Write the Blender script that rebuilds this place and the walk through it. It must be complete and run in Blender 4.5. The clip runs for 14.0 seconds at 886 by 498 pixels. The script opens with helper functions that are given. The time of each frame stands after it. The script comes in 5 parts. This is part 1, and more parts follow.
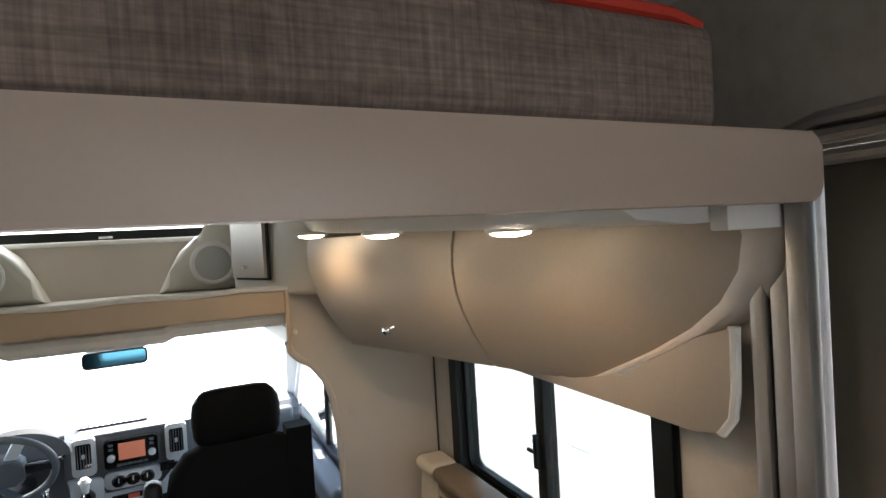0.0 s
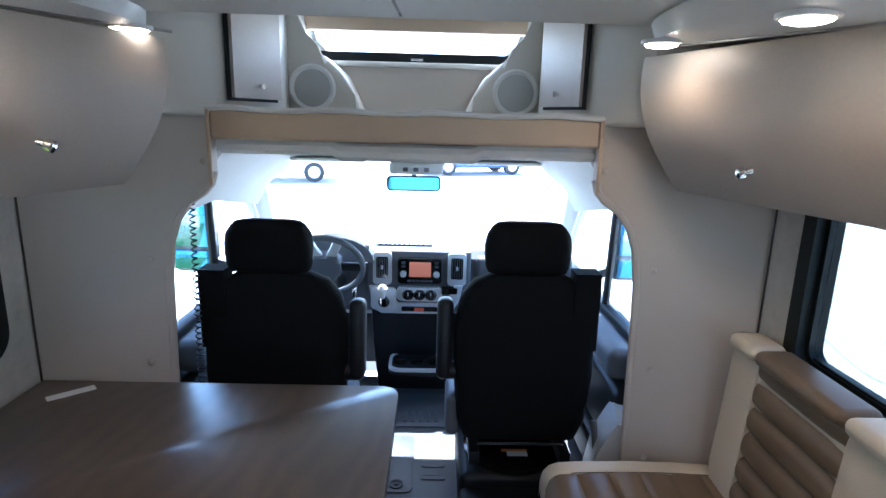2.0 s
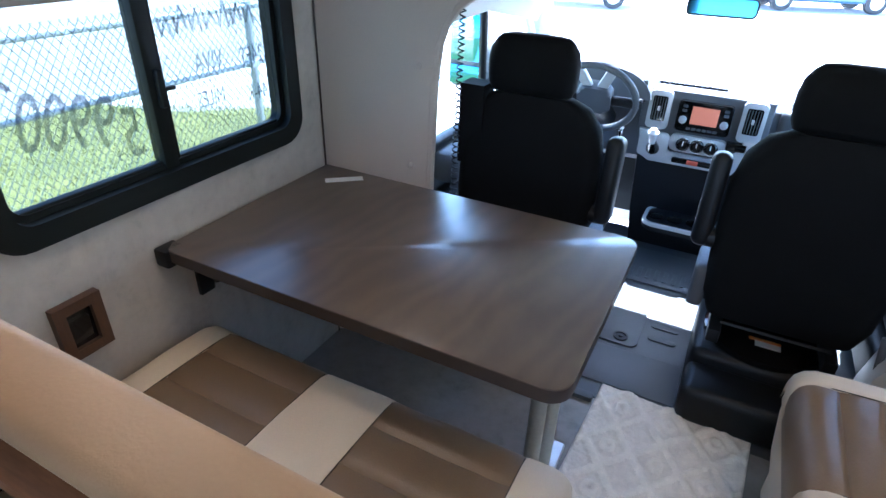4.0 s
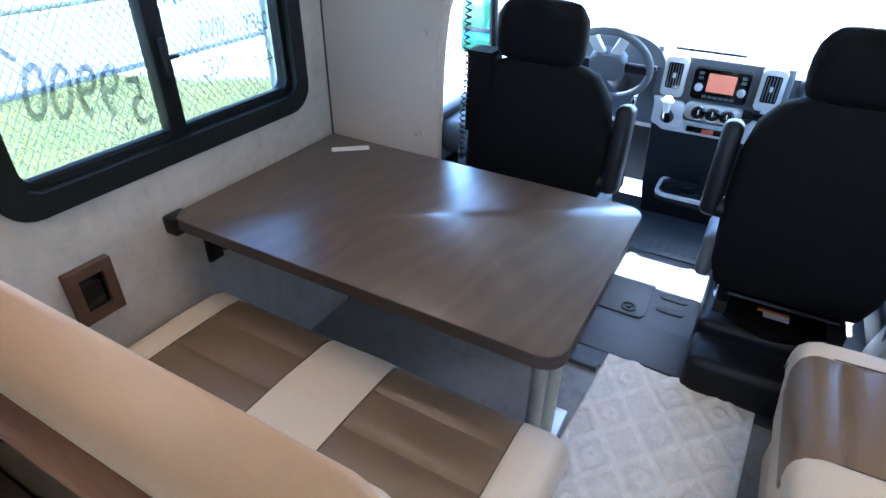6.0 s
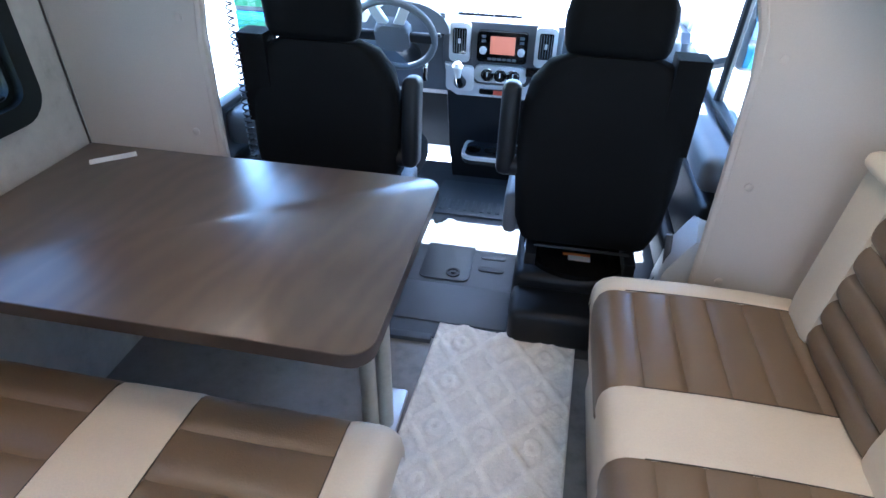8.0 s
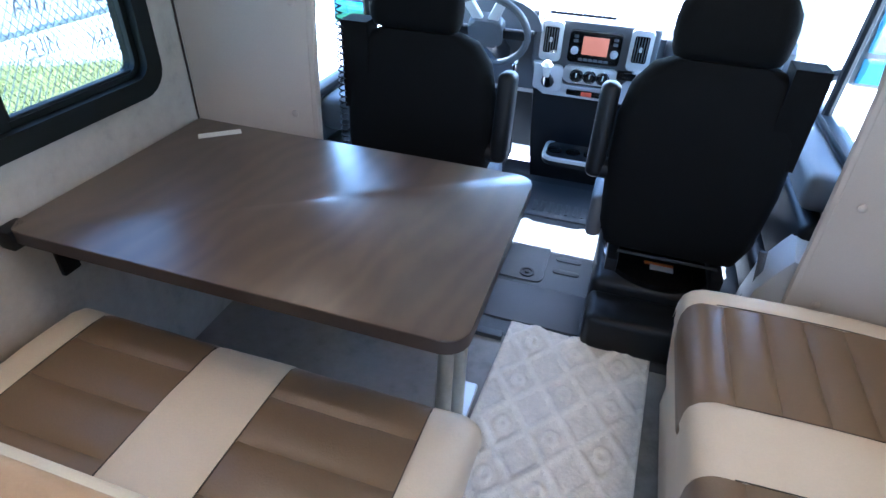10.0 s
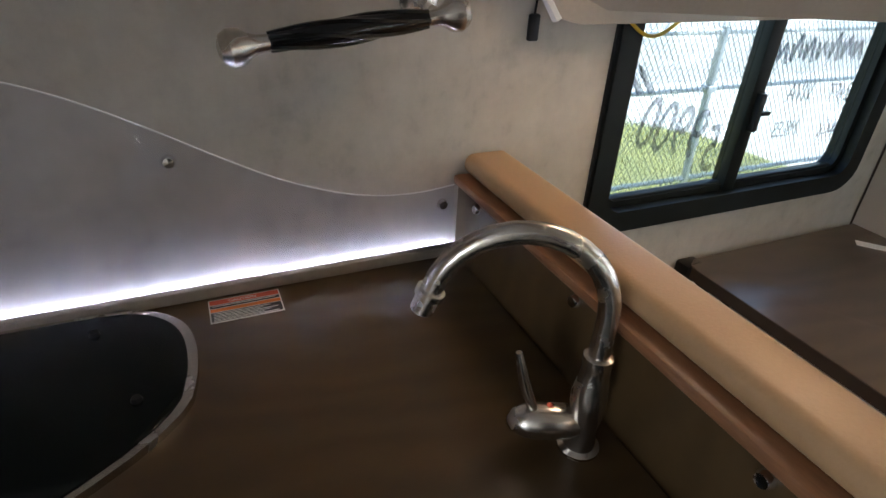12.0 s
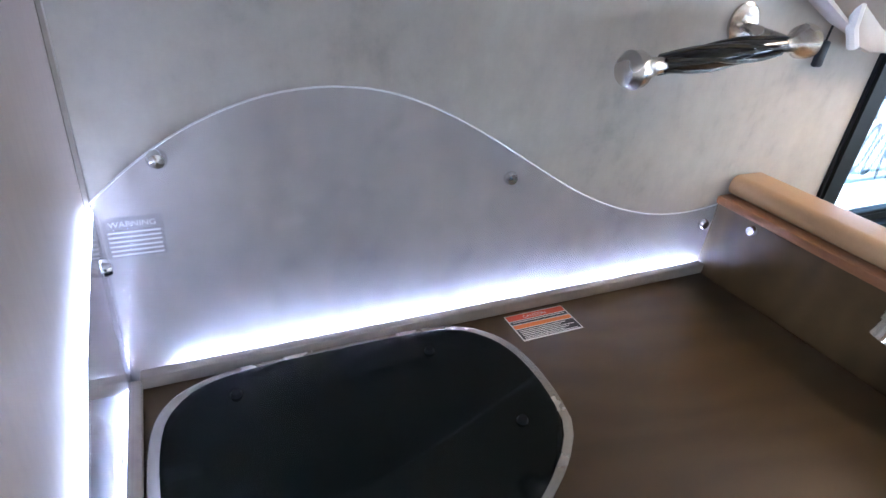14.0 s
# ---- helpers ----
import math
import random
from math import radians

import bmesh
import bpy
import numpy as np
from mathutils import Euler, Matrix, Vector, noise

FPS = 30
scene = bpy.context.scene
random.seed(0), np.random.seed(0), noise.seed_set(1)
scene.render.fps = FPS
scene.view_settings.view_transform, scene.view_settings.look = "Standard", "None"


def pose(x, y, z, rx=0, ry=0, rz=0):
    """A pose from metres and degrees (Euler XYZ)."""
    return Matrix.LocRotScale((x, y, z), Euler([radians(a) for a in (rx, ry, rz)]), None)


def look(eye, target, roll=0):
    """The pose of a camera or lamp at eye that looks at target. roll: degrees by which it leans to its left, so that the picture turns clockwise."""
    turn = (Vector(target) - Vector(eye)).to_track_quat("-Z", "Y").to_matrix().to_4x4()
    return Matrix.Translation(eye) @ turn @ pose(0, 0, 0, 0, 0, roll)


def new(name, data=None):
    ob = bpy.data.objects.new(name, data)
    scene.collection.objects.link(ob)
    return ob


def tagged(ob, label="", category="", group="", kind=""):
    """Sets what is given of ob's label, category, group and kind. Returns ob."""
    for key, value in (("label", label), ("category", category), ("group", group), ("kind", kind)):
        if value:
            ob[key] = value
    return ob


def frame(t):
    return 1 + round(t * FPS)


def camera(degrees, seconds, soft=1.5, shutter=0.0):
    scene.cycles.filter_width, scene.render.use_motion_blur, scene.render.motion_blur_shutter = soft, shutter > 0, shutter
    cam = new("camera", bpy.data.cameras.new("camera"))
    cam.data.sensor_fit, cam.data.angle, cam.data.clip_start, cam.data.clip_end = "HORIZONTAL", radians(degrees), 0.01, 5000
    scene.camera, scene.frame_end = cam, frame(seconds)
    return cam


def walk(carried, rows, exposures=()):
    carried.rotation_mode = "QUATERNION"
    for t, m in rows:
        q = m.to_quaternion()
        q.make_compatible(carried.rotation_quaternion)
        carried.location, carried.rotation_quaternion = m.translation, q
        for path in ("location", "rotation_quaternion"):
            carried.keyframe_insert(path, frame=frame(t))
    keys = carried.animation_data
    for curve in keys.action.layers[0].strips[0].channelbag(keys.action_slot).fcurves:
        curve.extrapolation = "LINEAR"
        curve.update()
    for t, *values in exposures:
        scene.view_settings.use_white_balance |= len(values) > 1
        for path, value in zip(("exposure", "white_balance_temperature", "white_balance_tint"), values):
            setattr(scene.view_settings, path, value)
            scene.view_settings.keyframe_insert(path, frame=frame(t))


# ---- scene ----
cam = camera(75.9, 14.0)
PATH = [
    (0, (0.309, 0.562, 1.665), (1.182, 2.361, 1.632), -3.3),
    (0.5, (0.262, 0.598, 1.672), (1.096, 2.418, 1.592), -3.5),
    (1, (0.224, 0.748, 1.589), (0.836, 2.643, 1.394), -1.5),
    (1.5, (0.172, 0.767, 1.55), (0.529, 2.707, 1.22), 0.2),
    (2, (0.167, 0.814, 1.522), (0.2, 2.762, 1.069), 1.5),
    (2.5, (0.251, 0.957, 1.499), (-0.083, 2.831, 0.884), 3.6),
    (3, (0.205, 0.985, 1.475), (-0.404, 2.724, 0.695), 3.1),
    (3.5, (0.205, 0.913, 1.475), (-0.541, 2.524, 0.554), 2.3),
    (3.7, (0.203, 0.925, 1.464), (-0.562, 2.505, 0.506), 2.1),
    (5.8, (0.259, 0.952, 1.47), (-0.548, 2.425, 0.385), 1.1),
    (6, (0.247, 0.945, 1.465), (-0.564, 2.414, 0.377), 1.0),
    (6.5, (0.239, 0.936, 1.469), (-0.575, 2.399, 0.375), 0.9),
    (7, (0.242, 0.952, 1.462), (-0.501, 2.451, 0.366), 1.0),
    (7.5, (0.295, 1.006, 1.464), (-0.138, 2.606, 0.345), 1.0),
    (7.7, (0.32, 1.046, 1.458), (0.034, 2.667, 0.322), 1.4),
    (9.8, (0.246, 1.031, 1.446), (-0.073, 2.626, 0.282), 2.2),
    (10, (0.236, 1.016, 1.443), (-0.235, 2.579, 0.288), 2.3),
    (10.5, (0.141, 0.969, 1.445), (-0.719, 2.388, 0.33), 2.6),
    (11, (0.024, 0.84, 1.443), (-1.149, 2.123, 0.454), 3.2),
    (11.5, (-0.06, 0.667, 1.469), (-1.467, 1.683, 0.475), 2.8),
    (12, (-0.103, 0.613, 1.452), (-1.673, 1.353, 0.457), 3.2),
    (12.5, (-0.075, 0.394, 1.437), (-1.724, 0.945, 0.449), 3.8),
    (13, (-0.091, 0.118, 1.45), (-1.752, 0.633, 0.463), 4.2),
    (13.5, (-0.216, 0.092, 1.424), (-1.862, 0.653, 0.436), 4.8),
    (14, (-0.332, 0.133, 1.437), (-1.879, 0.936, 0.455), 5.8),
]
EXPOSURES = [(0.0, 2.85, 6500, 10), (0.5, 2.9, 6400, 10), (1.0, 3.45, 5100, 10), (2.0, 3.1, 5000, 10), (3.0, 3.3, 5000, 10), (6.0, 4.0, 4800, 10), (10.5, 3.9, 4800, 10), (11.5, 3.4, 5900, 10), (12.4, 3.45, 6100, 10), (13.0, 3.8, 5700, 10), (13.5, 4.15, 5450, 10), (14.0, 4.55, 5100, 10)]
walk(cam, [(t, look(eye, target, roll)) for t, eye, target, roll in PATH], EXPOSURES)

# ---- world, sun, lamps ----
SUN_ELEVATION = 62.0
world = bpy.data.worlds.new("world")
scene.world = world
world.use_nodes = True
wn = world.node_tree
sky = wn.nodes.new("ShaderNodeTexSky")
sky.sky_type, sky.sun_disc = "NISHITA", False
sky.sun_elevation, sky.sun_rotation = radians(SUN_ELEVATION), radians(2)
wn.links.new(sky.outputs[0], wn.nodes["Background"].inputs[0])
wn.nodes["Background"].inputs[1].default_value = 0.15
sun = new("sun", bpy.data.lights.new("sun", "SUN"))
sun.data.energy, sun.data.angle, sun.data.color = 4.5, radians(0.5), (1, 0.95, 0.88)
sun.rotation_euler = (radians(-(90 - SUN_ELEVATION)), 0, radians(-2))
sun.location = (0, 10, 20)
# added unseen fill lamps behind the walk; sky light in the over-cab window
for nm, eye, aim, sx, sy, watt in (("side_fill_light", (1.13, -0.75, 1.15), (-1.0, 0.3, 1.0), 0.9, 0.8, 2.6), ("roof_fill_light", (0.3, -0.6, 2.04), (0.3, -0.6, 0.0), 0.5, 0.5, 1.3), ("over_cab_window_light", (0.075, 3.375, 1.82), (0.075, 2.0, 1.70), 0.95, 0.07, 0.42)):
    la = new(nm, bpy.data.lights.new(nm, "AREA"))
    la.data.shape, la.data.size, la.data.size_y, la.data.energy, la.data.color = "RECTANGLE", sx, sy, watt, (0.93, 0.97, 1.0)
    la.matrix_world = look(eye, aim)

# plan: left wall, right wall, middle, bulkhead, rear of the built stretch
XL, XR, CX, YB = -1.0, 1.14, 0.075, 2.4
COUNTER, TABLE, SEAT = 0.88, 0.73, 0.47


# ---- materials ----
def material(name, color, rough=0.5, metal=0.0, var=0.12, scale=8.0, fine=80.0, bump=0.1, stretch=(1, 1, 1), dark=None, spec=0.5, coat=0.0, sheen=0.08):
    m = bpy.data.materials.new(name)
    m.use_nodes = True
    t = m.node_tree
    b = t.nodes["Principled BSDF"]
    tc = t.nodes.new("ShaderNodeTexCoord")
    mp = t.nodes.new("ShaderNodeMapping")
    mp.inputs["Scale"].default_value = stretch
    t.links.new(tc.outputs["Object"], mp.inputs[0])
    n1, n2 = t.nodes.new("ShaderNodeTexNoise"), t.nodes.new("ShaderNodeTexNoise")
    for n, sc in ((n1, scale), (n2, fine)):
        n.inputs["Scale"].default_value = sc
        n.inputs["Detail"].default_value = 5
        t.links.new(mp.outputs[0], n.inputs["Vector"])
    mixn = t.nodes.new("ShaderNodeMix")
    mixn.inputs[0].default_value = 0.4
    t.links.new(n1.outputs[0], mixn.inputs[2])
    t.links.new(n2.outputs[0], mixn.inputs[3])
    ramp = t.nodes.new("ShaderNodeValToRGB")
    lo = dark if dark else tuple(c * (1 - var) for c in color)
    hi = tuple(min(1, c * (1 + var)) for c in color)
    ramp.color_ramp.elements[0].position, ramp.color_ramp.elements[1].position = 0.32, 0.68
    ramp.color_ramp.elements[0].color, ramp.color_ramp.elements[1].color = (*lo, 1), (*hi, 1)
    t.links.new(mixn.outputs[0], ramp.inputs[0])
    t.links.new(ramp.outputs[0], b.inputs["Base Color"])
    rr = t.nodes.new("ShaderNodeMapRange")
    rr.inputs[3].default_value, rr.inputs[4].default_value = max(0.02, rough - sheen), min(1, rough + sheen)
    t.links.new(n1.outputs[0], rr.inputs[0])
    t.links.new(rr.outputs[0], b.inputs["Roughness"])
    b.inputs["Metallic"].default_value = metal
    b.inputs["Specular IOR Level"].default_value = spec
    b.inputs["Coat Weight"].default_value = coat
    if bump:
        bp = t.nodes.new("ShaderNodeBump")
        bp.inputs["Strength"].default_value, bp.inputs["Distance"].default_value = bump, 0.002
        t.links.new(n2.outputs[0], bp.inputs["Height"])
        t.links.new(bp.outputs[0], b.inputs["Normal"])
    return m


def glowing(name, color, strength):
    m = bpy.data.materials.new(name)
    m.use_nodes = True
    b = m.node_tree.nodes["Principled BSDF"]
    b.inputs["Base Color"].default_value = (*color, 1)
    b.inputs["Emission Color"].default_value = (*color, 1)
    b.inputs["Emission Strength"].default_value = strength
    return m


def glass(name, color=(1, 1, 1), rough=0.0, mix=0.9):
    """Thin pane: mostly clear, with a gloss that grows at a slant."""
    m = bpy.data.materials.new(name)
    m.use_nodes = True
    t = m.node_tree
    t.nodes.remove(t.nodes["Principled BSDF"])
    out = t.nodes["Material Output"]
    clear, gloss = t.nodes.new("ShaderNodeBsdfTransparent"), t.nodes.new("ShaderNodeBsdfGlossy")
    clear.inputs[0].default_value = (*color, 1)
    gloss.inputs["Roughness"].default_value = rough
    lw, pw, ml, ms = t.nodes.new("ShaderNodeLayerWeight"), t.nodes.new("ShaderNodeMath"), t.nodes.new("ShaderNodeMath"), t.nodes.new("ShaderNodeMixShader")
    lw.inputs[0].default_value = 0.5
    pw.operation, pw.inputs[1].default_value = "POWER", 4.0
    ml.operation, ml.inputs[1].default_value, ml.inputs[2].default_value = "MULTIPLY_ADD", 0.6, 0.03
    t.links.new(lw.outputs["Facing"], pw.inputs[0])
    t.links.new(pw.outputs[0], ml.inputs[0])
    t.links.new(ml.outputs[0], ms.inputs[0])
    t.links.new(clear.outputs[0], ms.inputs[1])
    t.links.new(gloss.outputs[0], ms.inputs[2])
    t.links.new(ms.outputs[0], out.inputs[0])
    return m


def woven(name, color):
    """Coarse two-way slub weave."""
    m = material(name, color, 0.9, 0, 0.35, 5, 90, 0.5)
    t = m.node_tree
    b = t.nodes["Principled BSDF"]
    tc = t.nodes.new("ShaderNodeTexCoord")
    src = b.inputs["Base Color"].links[0].from_socket
    last = src
    for stretch in ((8, 60, 260), (240, 60, 8)):
        mp, n, mx = t.nodes.new("ShaderNodeMapping"), t.nodes.new("ShaderNodeTexNoise"), t.nodes.new("ShaderNodeMix")
        mp.inputs["Scale"].default_value = stretch
        n.inputs["Scale"].default_value, n.inputs["Detail"].default_value = 1.0, 3
        mx.data_type, mx.blend_type = "RGBA", "OVERLAY"
        mx.inputs[0].default_value = 0.55
        t.links.new(tc.outputs["Object"], mp.inputs[0])
        t.links.new(mp.outputs[0], n.inputs["Vector"])
        t.links.new(last, mx.inputs[6])
        t.links.new(n.outputs[0], mx.inputs[7])
        last = mx.outputs[2]
    t.links.new(last, b.inputs["Base Color"])
    return m


def figured(name, light, dark, rough, spec):
    """Laminate with flowing wood figure: warped bands with fine pores."""
    m = material(name, light, rough, var=0.1, scale=5, fine=60, bump=0.02, sheen=0.03, spec=spec)
    t = m.node_tree
    b = t.nodes["Principled BSDF"]
    tc, mp, n, w, p, mx1, ramp = (t.nodes.new("ShaderNode" + k) for k in ("TexCoord", "Mapping", "TexNoise", "TexWave", "TexNoise", "Mix", "ValToRGB"))
    mp.inputs["Scale"].default_value = (1.0, 0.45, 1.0)
    mp.inputs["Rotation"].default_value = (0, 0, radians(24))
    n.inputs["Scale"].default_value, n.inputs["Detail"].default_value, n.inputs["Distortion"].default_value = 3.2, 4, 1.2
    w.inputs["Scale"].default_value, w.inputs["Distortion"].default_value, w.inputs["Detail"].default_value, w.inputs["Detail Scale"].default_value = 5.0, 9.0, 4, 1.3
    p.inputs["Scale"].default_value, p.inputs["Detail"].default_value = 55, 6
    mx1.inputs[0].default_value = 0.26
    t.links.new(tc.outputs["Object"], mp.inputs[0])
    for k in (n, w, p):
        t.links.new(mp.outputs[0], k.inputs["Vector"])
    t.links.new(n.outputs[0], mx1.inputs[2])
    mx2 = t.nodes.new("ShaderNodeMix")
    mx2.inputs[0].default_value = 0.4
    t.links.new(w.outputs["Fac"], mx2.inputs[2])
    t.links.new(p.outputs[0], mx2.inputs[3])
    t.links.new(mx2.outputs[0], mx1.inputs[3])
    ramp.color_ramp.elements[0].position, ramp.color_ramp.elements[1].position = 0.30, 0.72
    ramp.color_ramp.elements[0].color, ramp.color_ramp.elements[1].color = (*dark, 1), (*light, 1)
    t.links.new(mx1.outputs[0], ramp.inputs[0])
    t.links.new(ramp.outputs[0], b.inputs["Base Color"])
    return m


def mottled(name, light, dark, rough):
    """Printed board: cloudy blotches, faint upright streaks and small specks."""
    m = material(name, light, rough, var=0.1, scale=7, fine=60, bump=0.05)
    t = m.node_tree
    b = t.nodes["Principled BSDF"]
    tc = t.nodes.new("ShaderNodeTexCoord")
    last = None
    for stretch, sc, det, w in (((1, 1, 1), 4.0, 6, 1.0), ((9, 9, 2.2), 1.6, 5, 0.42), ((1, 1, 1), 26.0, 5, 0.34)):
        mp, n = t.nodes.new("ShaderNodeMapping"), t.nodes.new("ShaderNodeTexNoise")
        mp.inputs["Scale"].default_value = stretch
        n.inputs["Scale"].default_value, n.inputs["Detail"].default_value, n.inputs["Roughness"].default_value = sc, det, 0.62
        t.links.new(tc.outputs["Object"], mp.inputs[0])
        t.links.new(mp.outputs[0], n.inputs["Vector"])
        if last is None:
            last = n.outputs[0]
        else:
            k = t.nodes.new("ShaderNodeMix")
            k.inputs[0].default_value = w
            t.links.new(last, k.inputs[2])
            t.links.new(n.outputs[0], k.inputs[3])
            last = k.outputs[0]
    ramp = t.nodes.new("ShaderNodeValToRGB")
    ramp.color_ramp.elements[0].position, ramp.color_ramp.elements[1].position = 0.30, 0.62
    ramp.color_ramp.elements[0].color, ramp.color_ramp.elements[1].color = (*dark, 1), (*light, 1)
    e = ramp.color_ramp.elements.new(0.46)
    e.color = (*[0.35 * a + 0.65 * c for a, c in zip(dark, light)], 1)
    t.links.new(last, ramp.inputs[0])
    t.links.new(ramp.outputs[0], b.inputs["Base Color"])
    return m


M = {}
M["wall"] = mottled("mottled_wallboard", (0.56, 0.52, 0.46), (0.33, 0.30, 0.265), 0.65)
M["bulk"] = material("cab_surround_vinyl", (0.50, 0.45, 0.39), 0.6, var=0.05, scale=3, fine=300, bump=0.1)
M["header"] = material("tan_header_vinyl", (0.52, 0.40, 0.28), 0.55, var=0.06, scale=3, fine=300, bump=0.1)
M["pod"] = material("moulded_grey_plastic", (0.58, 0.55, 0.48), 0.42, var=0.04, scale=4, fine=200, bump=0.05)
M["door"] = material("silver_taupe_cabinet_door", (0.42, 0.37, 0.31), 0.46, 0.15, 0.05, 3, 120, 0.03)
M["cap"] = material("cabinet_end_cap", (0.50, 0.46, 0.42), 0.45, 0.05, 0.04, 3, 120, 0.03)
M["ceil"] = material("white_ceiling_panel", (0.70, 0.70, 0.67), 0.45, var=0.03, scale=3, fine=150, bump=0.03)
M["rail"] = material("taupe_bed_rail", (0.44, 0.35, 0.285), 0.4, var=0.03, scale=2, fine=150, bump=0.02)
M["weave"] = woven("mattress_weave", (0.19, 0.145, 0.12))
M["red"] = material("red_piping", (0.55, 0.04, 0.02), 0.6)
M["cream"] = material("cream_vinyl", (0.62, 0.53, 0.40), 0.42, var=0.05, scale=5, fine=220, bump=0.25)
M["tan"] = material("tan_vinyl", (0.46, 0.29, 0.15), 0.42, var=0.05, scale=5, fine=220, bump=0.2)
M["brown"] = material("brown_vinyl", (0.165, 0.112, 0.062), 0.40, var=0.07, scale=6, fine=220, bump=0.25)
M["stitch"] = material("seam_dark", (0.06, 0.045, 0.03), 0.7)
M["table"] = figured("dark_walnut_laminate", (0.114, 0.080, 0.052), (0.058, 0.041, 0.028), 0.30, 1.0)
M["tedge"] = material("dark_edge_band", (0.045, 0.032, 0.025), 0.4)
M["counter"] = figured("brown_counter_laminate", (0.104, 0.064, 0.028), (0.052, 0.032, 0.014), 0.34, 0.5)
M["upstand"] = material("grey_upstand", (0.33, 0.29, 0.25), 0.4)
M["oak"] = material("honey_oak", (0.23, 0.125, 0.027), 0.45, var=0.25, scale=3, fine=30, bump=0.08, stretch=(14, 14, 1), dark=(0.125, 0.064, 0.013))
M["wood"] = material("brown_wood_trim", (0.24, 0.11, 0.05), 0.4, var=0.2, scale=4, fine=30, bump=0.05, stretch=(2, 14, 14))
M["panel"] = material("grey_taupe_panel", (0.36, 0.29, 0.24), 0.45, var=0.08, scale=4, fine=40, bump=0.03, stretch=(3, 3, 0.6))
M["black"] = material("black_seat_cloth", (0.004, 0.0045, 0.005), 0.85, var=0.2, scale=6, fine=260, bump=0.3, spec=0.12)
M["bplastic"] = material("black_plastic", (0.006, 0.007, 0.0085), 0.45, var=0.1, scale=8, fine=300, bump=0.15, spec=0.3)
M["gloss"] = material("gloss_black", (0.006, 0.006, 0.006), 0.12, var=0.1, bump=0)
M["frame"] = material("black_window_frame", (0.006, 0.008, 0.0075), 0.5, var=0.1, bump=0.03, spec=0.25)
M["rubber"] = material("ribbed_rubber_floor", (0.05, 0.055, 0.06), 0.5, var=0.15, scale=10, fine=300, bump=0.3)
M["dash"] = material("grey_dashboard", (0.085, 0.09, 0.10), 0.55, var=0.1, scale=8, fine=350, bump=0.3)
M["silver"] = material("silver_plastic", (0.55, 0.56, 0.57), 0.38, 0.3, 0.04, 6, 200, 0.03)
M["steel"] = material("brushed_steel", (0.58, 0.54, 0.49), 0.26, 1.0, 0.06, 20, 200, 0.03)
M["chrome"] = material("chrome", (0.8, 0.8, 0.8), 0.1, 1.0, 0.03, bump=0)
M["white"] = material("white_plastic", (0.74, 0.73, 0.70), 0.45, var=0.03)
M["liner"] = material("cab_headliner", (0.66, 0.66, 0.63), 0.8, var=0.04, scale=6, fine=300, bump=0.2)
M["paper"] = material("white_paper", (0.8, 0.8, 0.78), 0.7, var=0.03)
M["vinylfloor"] = mottled("grey_vinyl_floor", (0.27, 0.25, 0.225), (0.13, 0.12, 0.105), 0.4)
M["rug"] = material("cream_pile_rug", (0.84, 0.78, 0.69), 0.95, var=0.14, scale=24, fine=260, bump=0.9)
# slightly darker copy of the rug: shade of the recesses as colour
M["rugb"] = material("rug_recess_shade", (0.78, 0.715, 0.63), 0.95, var=0.14, scale=30, fine=260, bump=0.9)
M["alu"] = material("grey_aluminium", (0.36, 0.34, 0.32), 0.4, 0.7, 0.05, 10, 120, 0.03)
M["khaki"] = material("khaki_door_skin", (0.10, 0.09, 0.07), 0.6, var=0.1)
M["legs"] = material("grey_green_legs", (0.42, 0.43, 0.38), 0.45, 0.2)
M["grille"] = material("speaker_cloth", (0.42, 0.42, 0.40), 0.8, var=0.06, fine=400, bump=0.5)
M["pane"] = glass("window_pane", (0.93, 0.96, 0.95))
M["tinted"] = glass("tinted_window_pane", (0.47, 0.50, 0.49))
M["acrylic"] = glass("acrylic_sheet", (0.97, 0.97, 0.99), 0.05)
M["lid"] = material("tempered_black_glass", (0.003, 0.0045, 0.004), 0.06, var=0.1, bump=0, spec=0.22)
# blue of reflected daylight is put into the metal's own colour
M["mirror"] = material("mirror_blue", (0.06, 0.19, 0.33), 0.04, 1.0, 0.02, bump=0)
M["lamp"] = glowing("warm_lamp", (1.0, 0.80, 0.56), 5.0)
M["led"] = glowing("cool_led", (0.68, 0.73, 1.0), 15.0)
# emission standing in for strip light caught in the acrylic edge
M["edgeglow"] = glowing("painted_edge_glow", (0.80, 0.83, 1.0), 1.2)
M["screen"] = glowing("amber_screen", (0.30, 0.10, 0.06), 0.12)
M["orange"] = material("orange_print", (0.75, 0.22, 0.04), 0.5)
M["redprint"] = material("red_print", (0.62, 0.10, 0.05), 0.5)
M["dprint"] = material("dark_print", (0.03, 0.03, 0.03), 0.5)
M["grey"] = glass("grey_marker_film", (0.60, 0.61, 0.64), 0.5)
M["grass"] = material("lawn", (0.20, 0.195, 0.05), 0.9, var=0.3, scale=1.6, fine=40, bump=0.6, dark=(0.12, 0.135, 0.032))
M["blade"] = material("grass_blades", (0.21, 0.205, 0.05), 0.8, var=0.35, scale=1.5, fine=20, bump=0)
M["concrete"] = material("pale_concrete", (0.50, 0.48, 0.45), 0.9, var=0.1, scale=0.6, fine=12, bump=0.3)
M["galv"] = material("galvanised_steel", (0.46, 0.49, 0.51), 0.45, 0.5, 0.1, 10, 60, 0.1)
M["stone"] = material("grey_stone", (0.30, 0.28, 0.25), 0.9, var=0.25, bump=0.5)
M["bluecar"] = material("blue_car_paint", (0.03, 0.09, 0.24), 0.2, 0.2, 0.03, bump=0, coat=0.8)
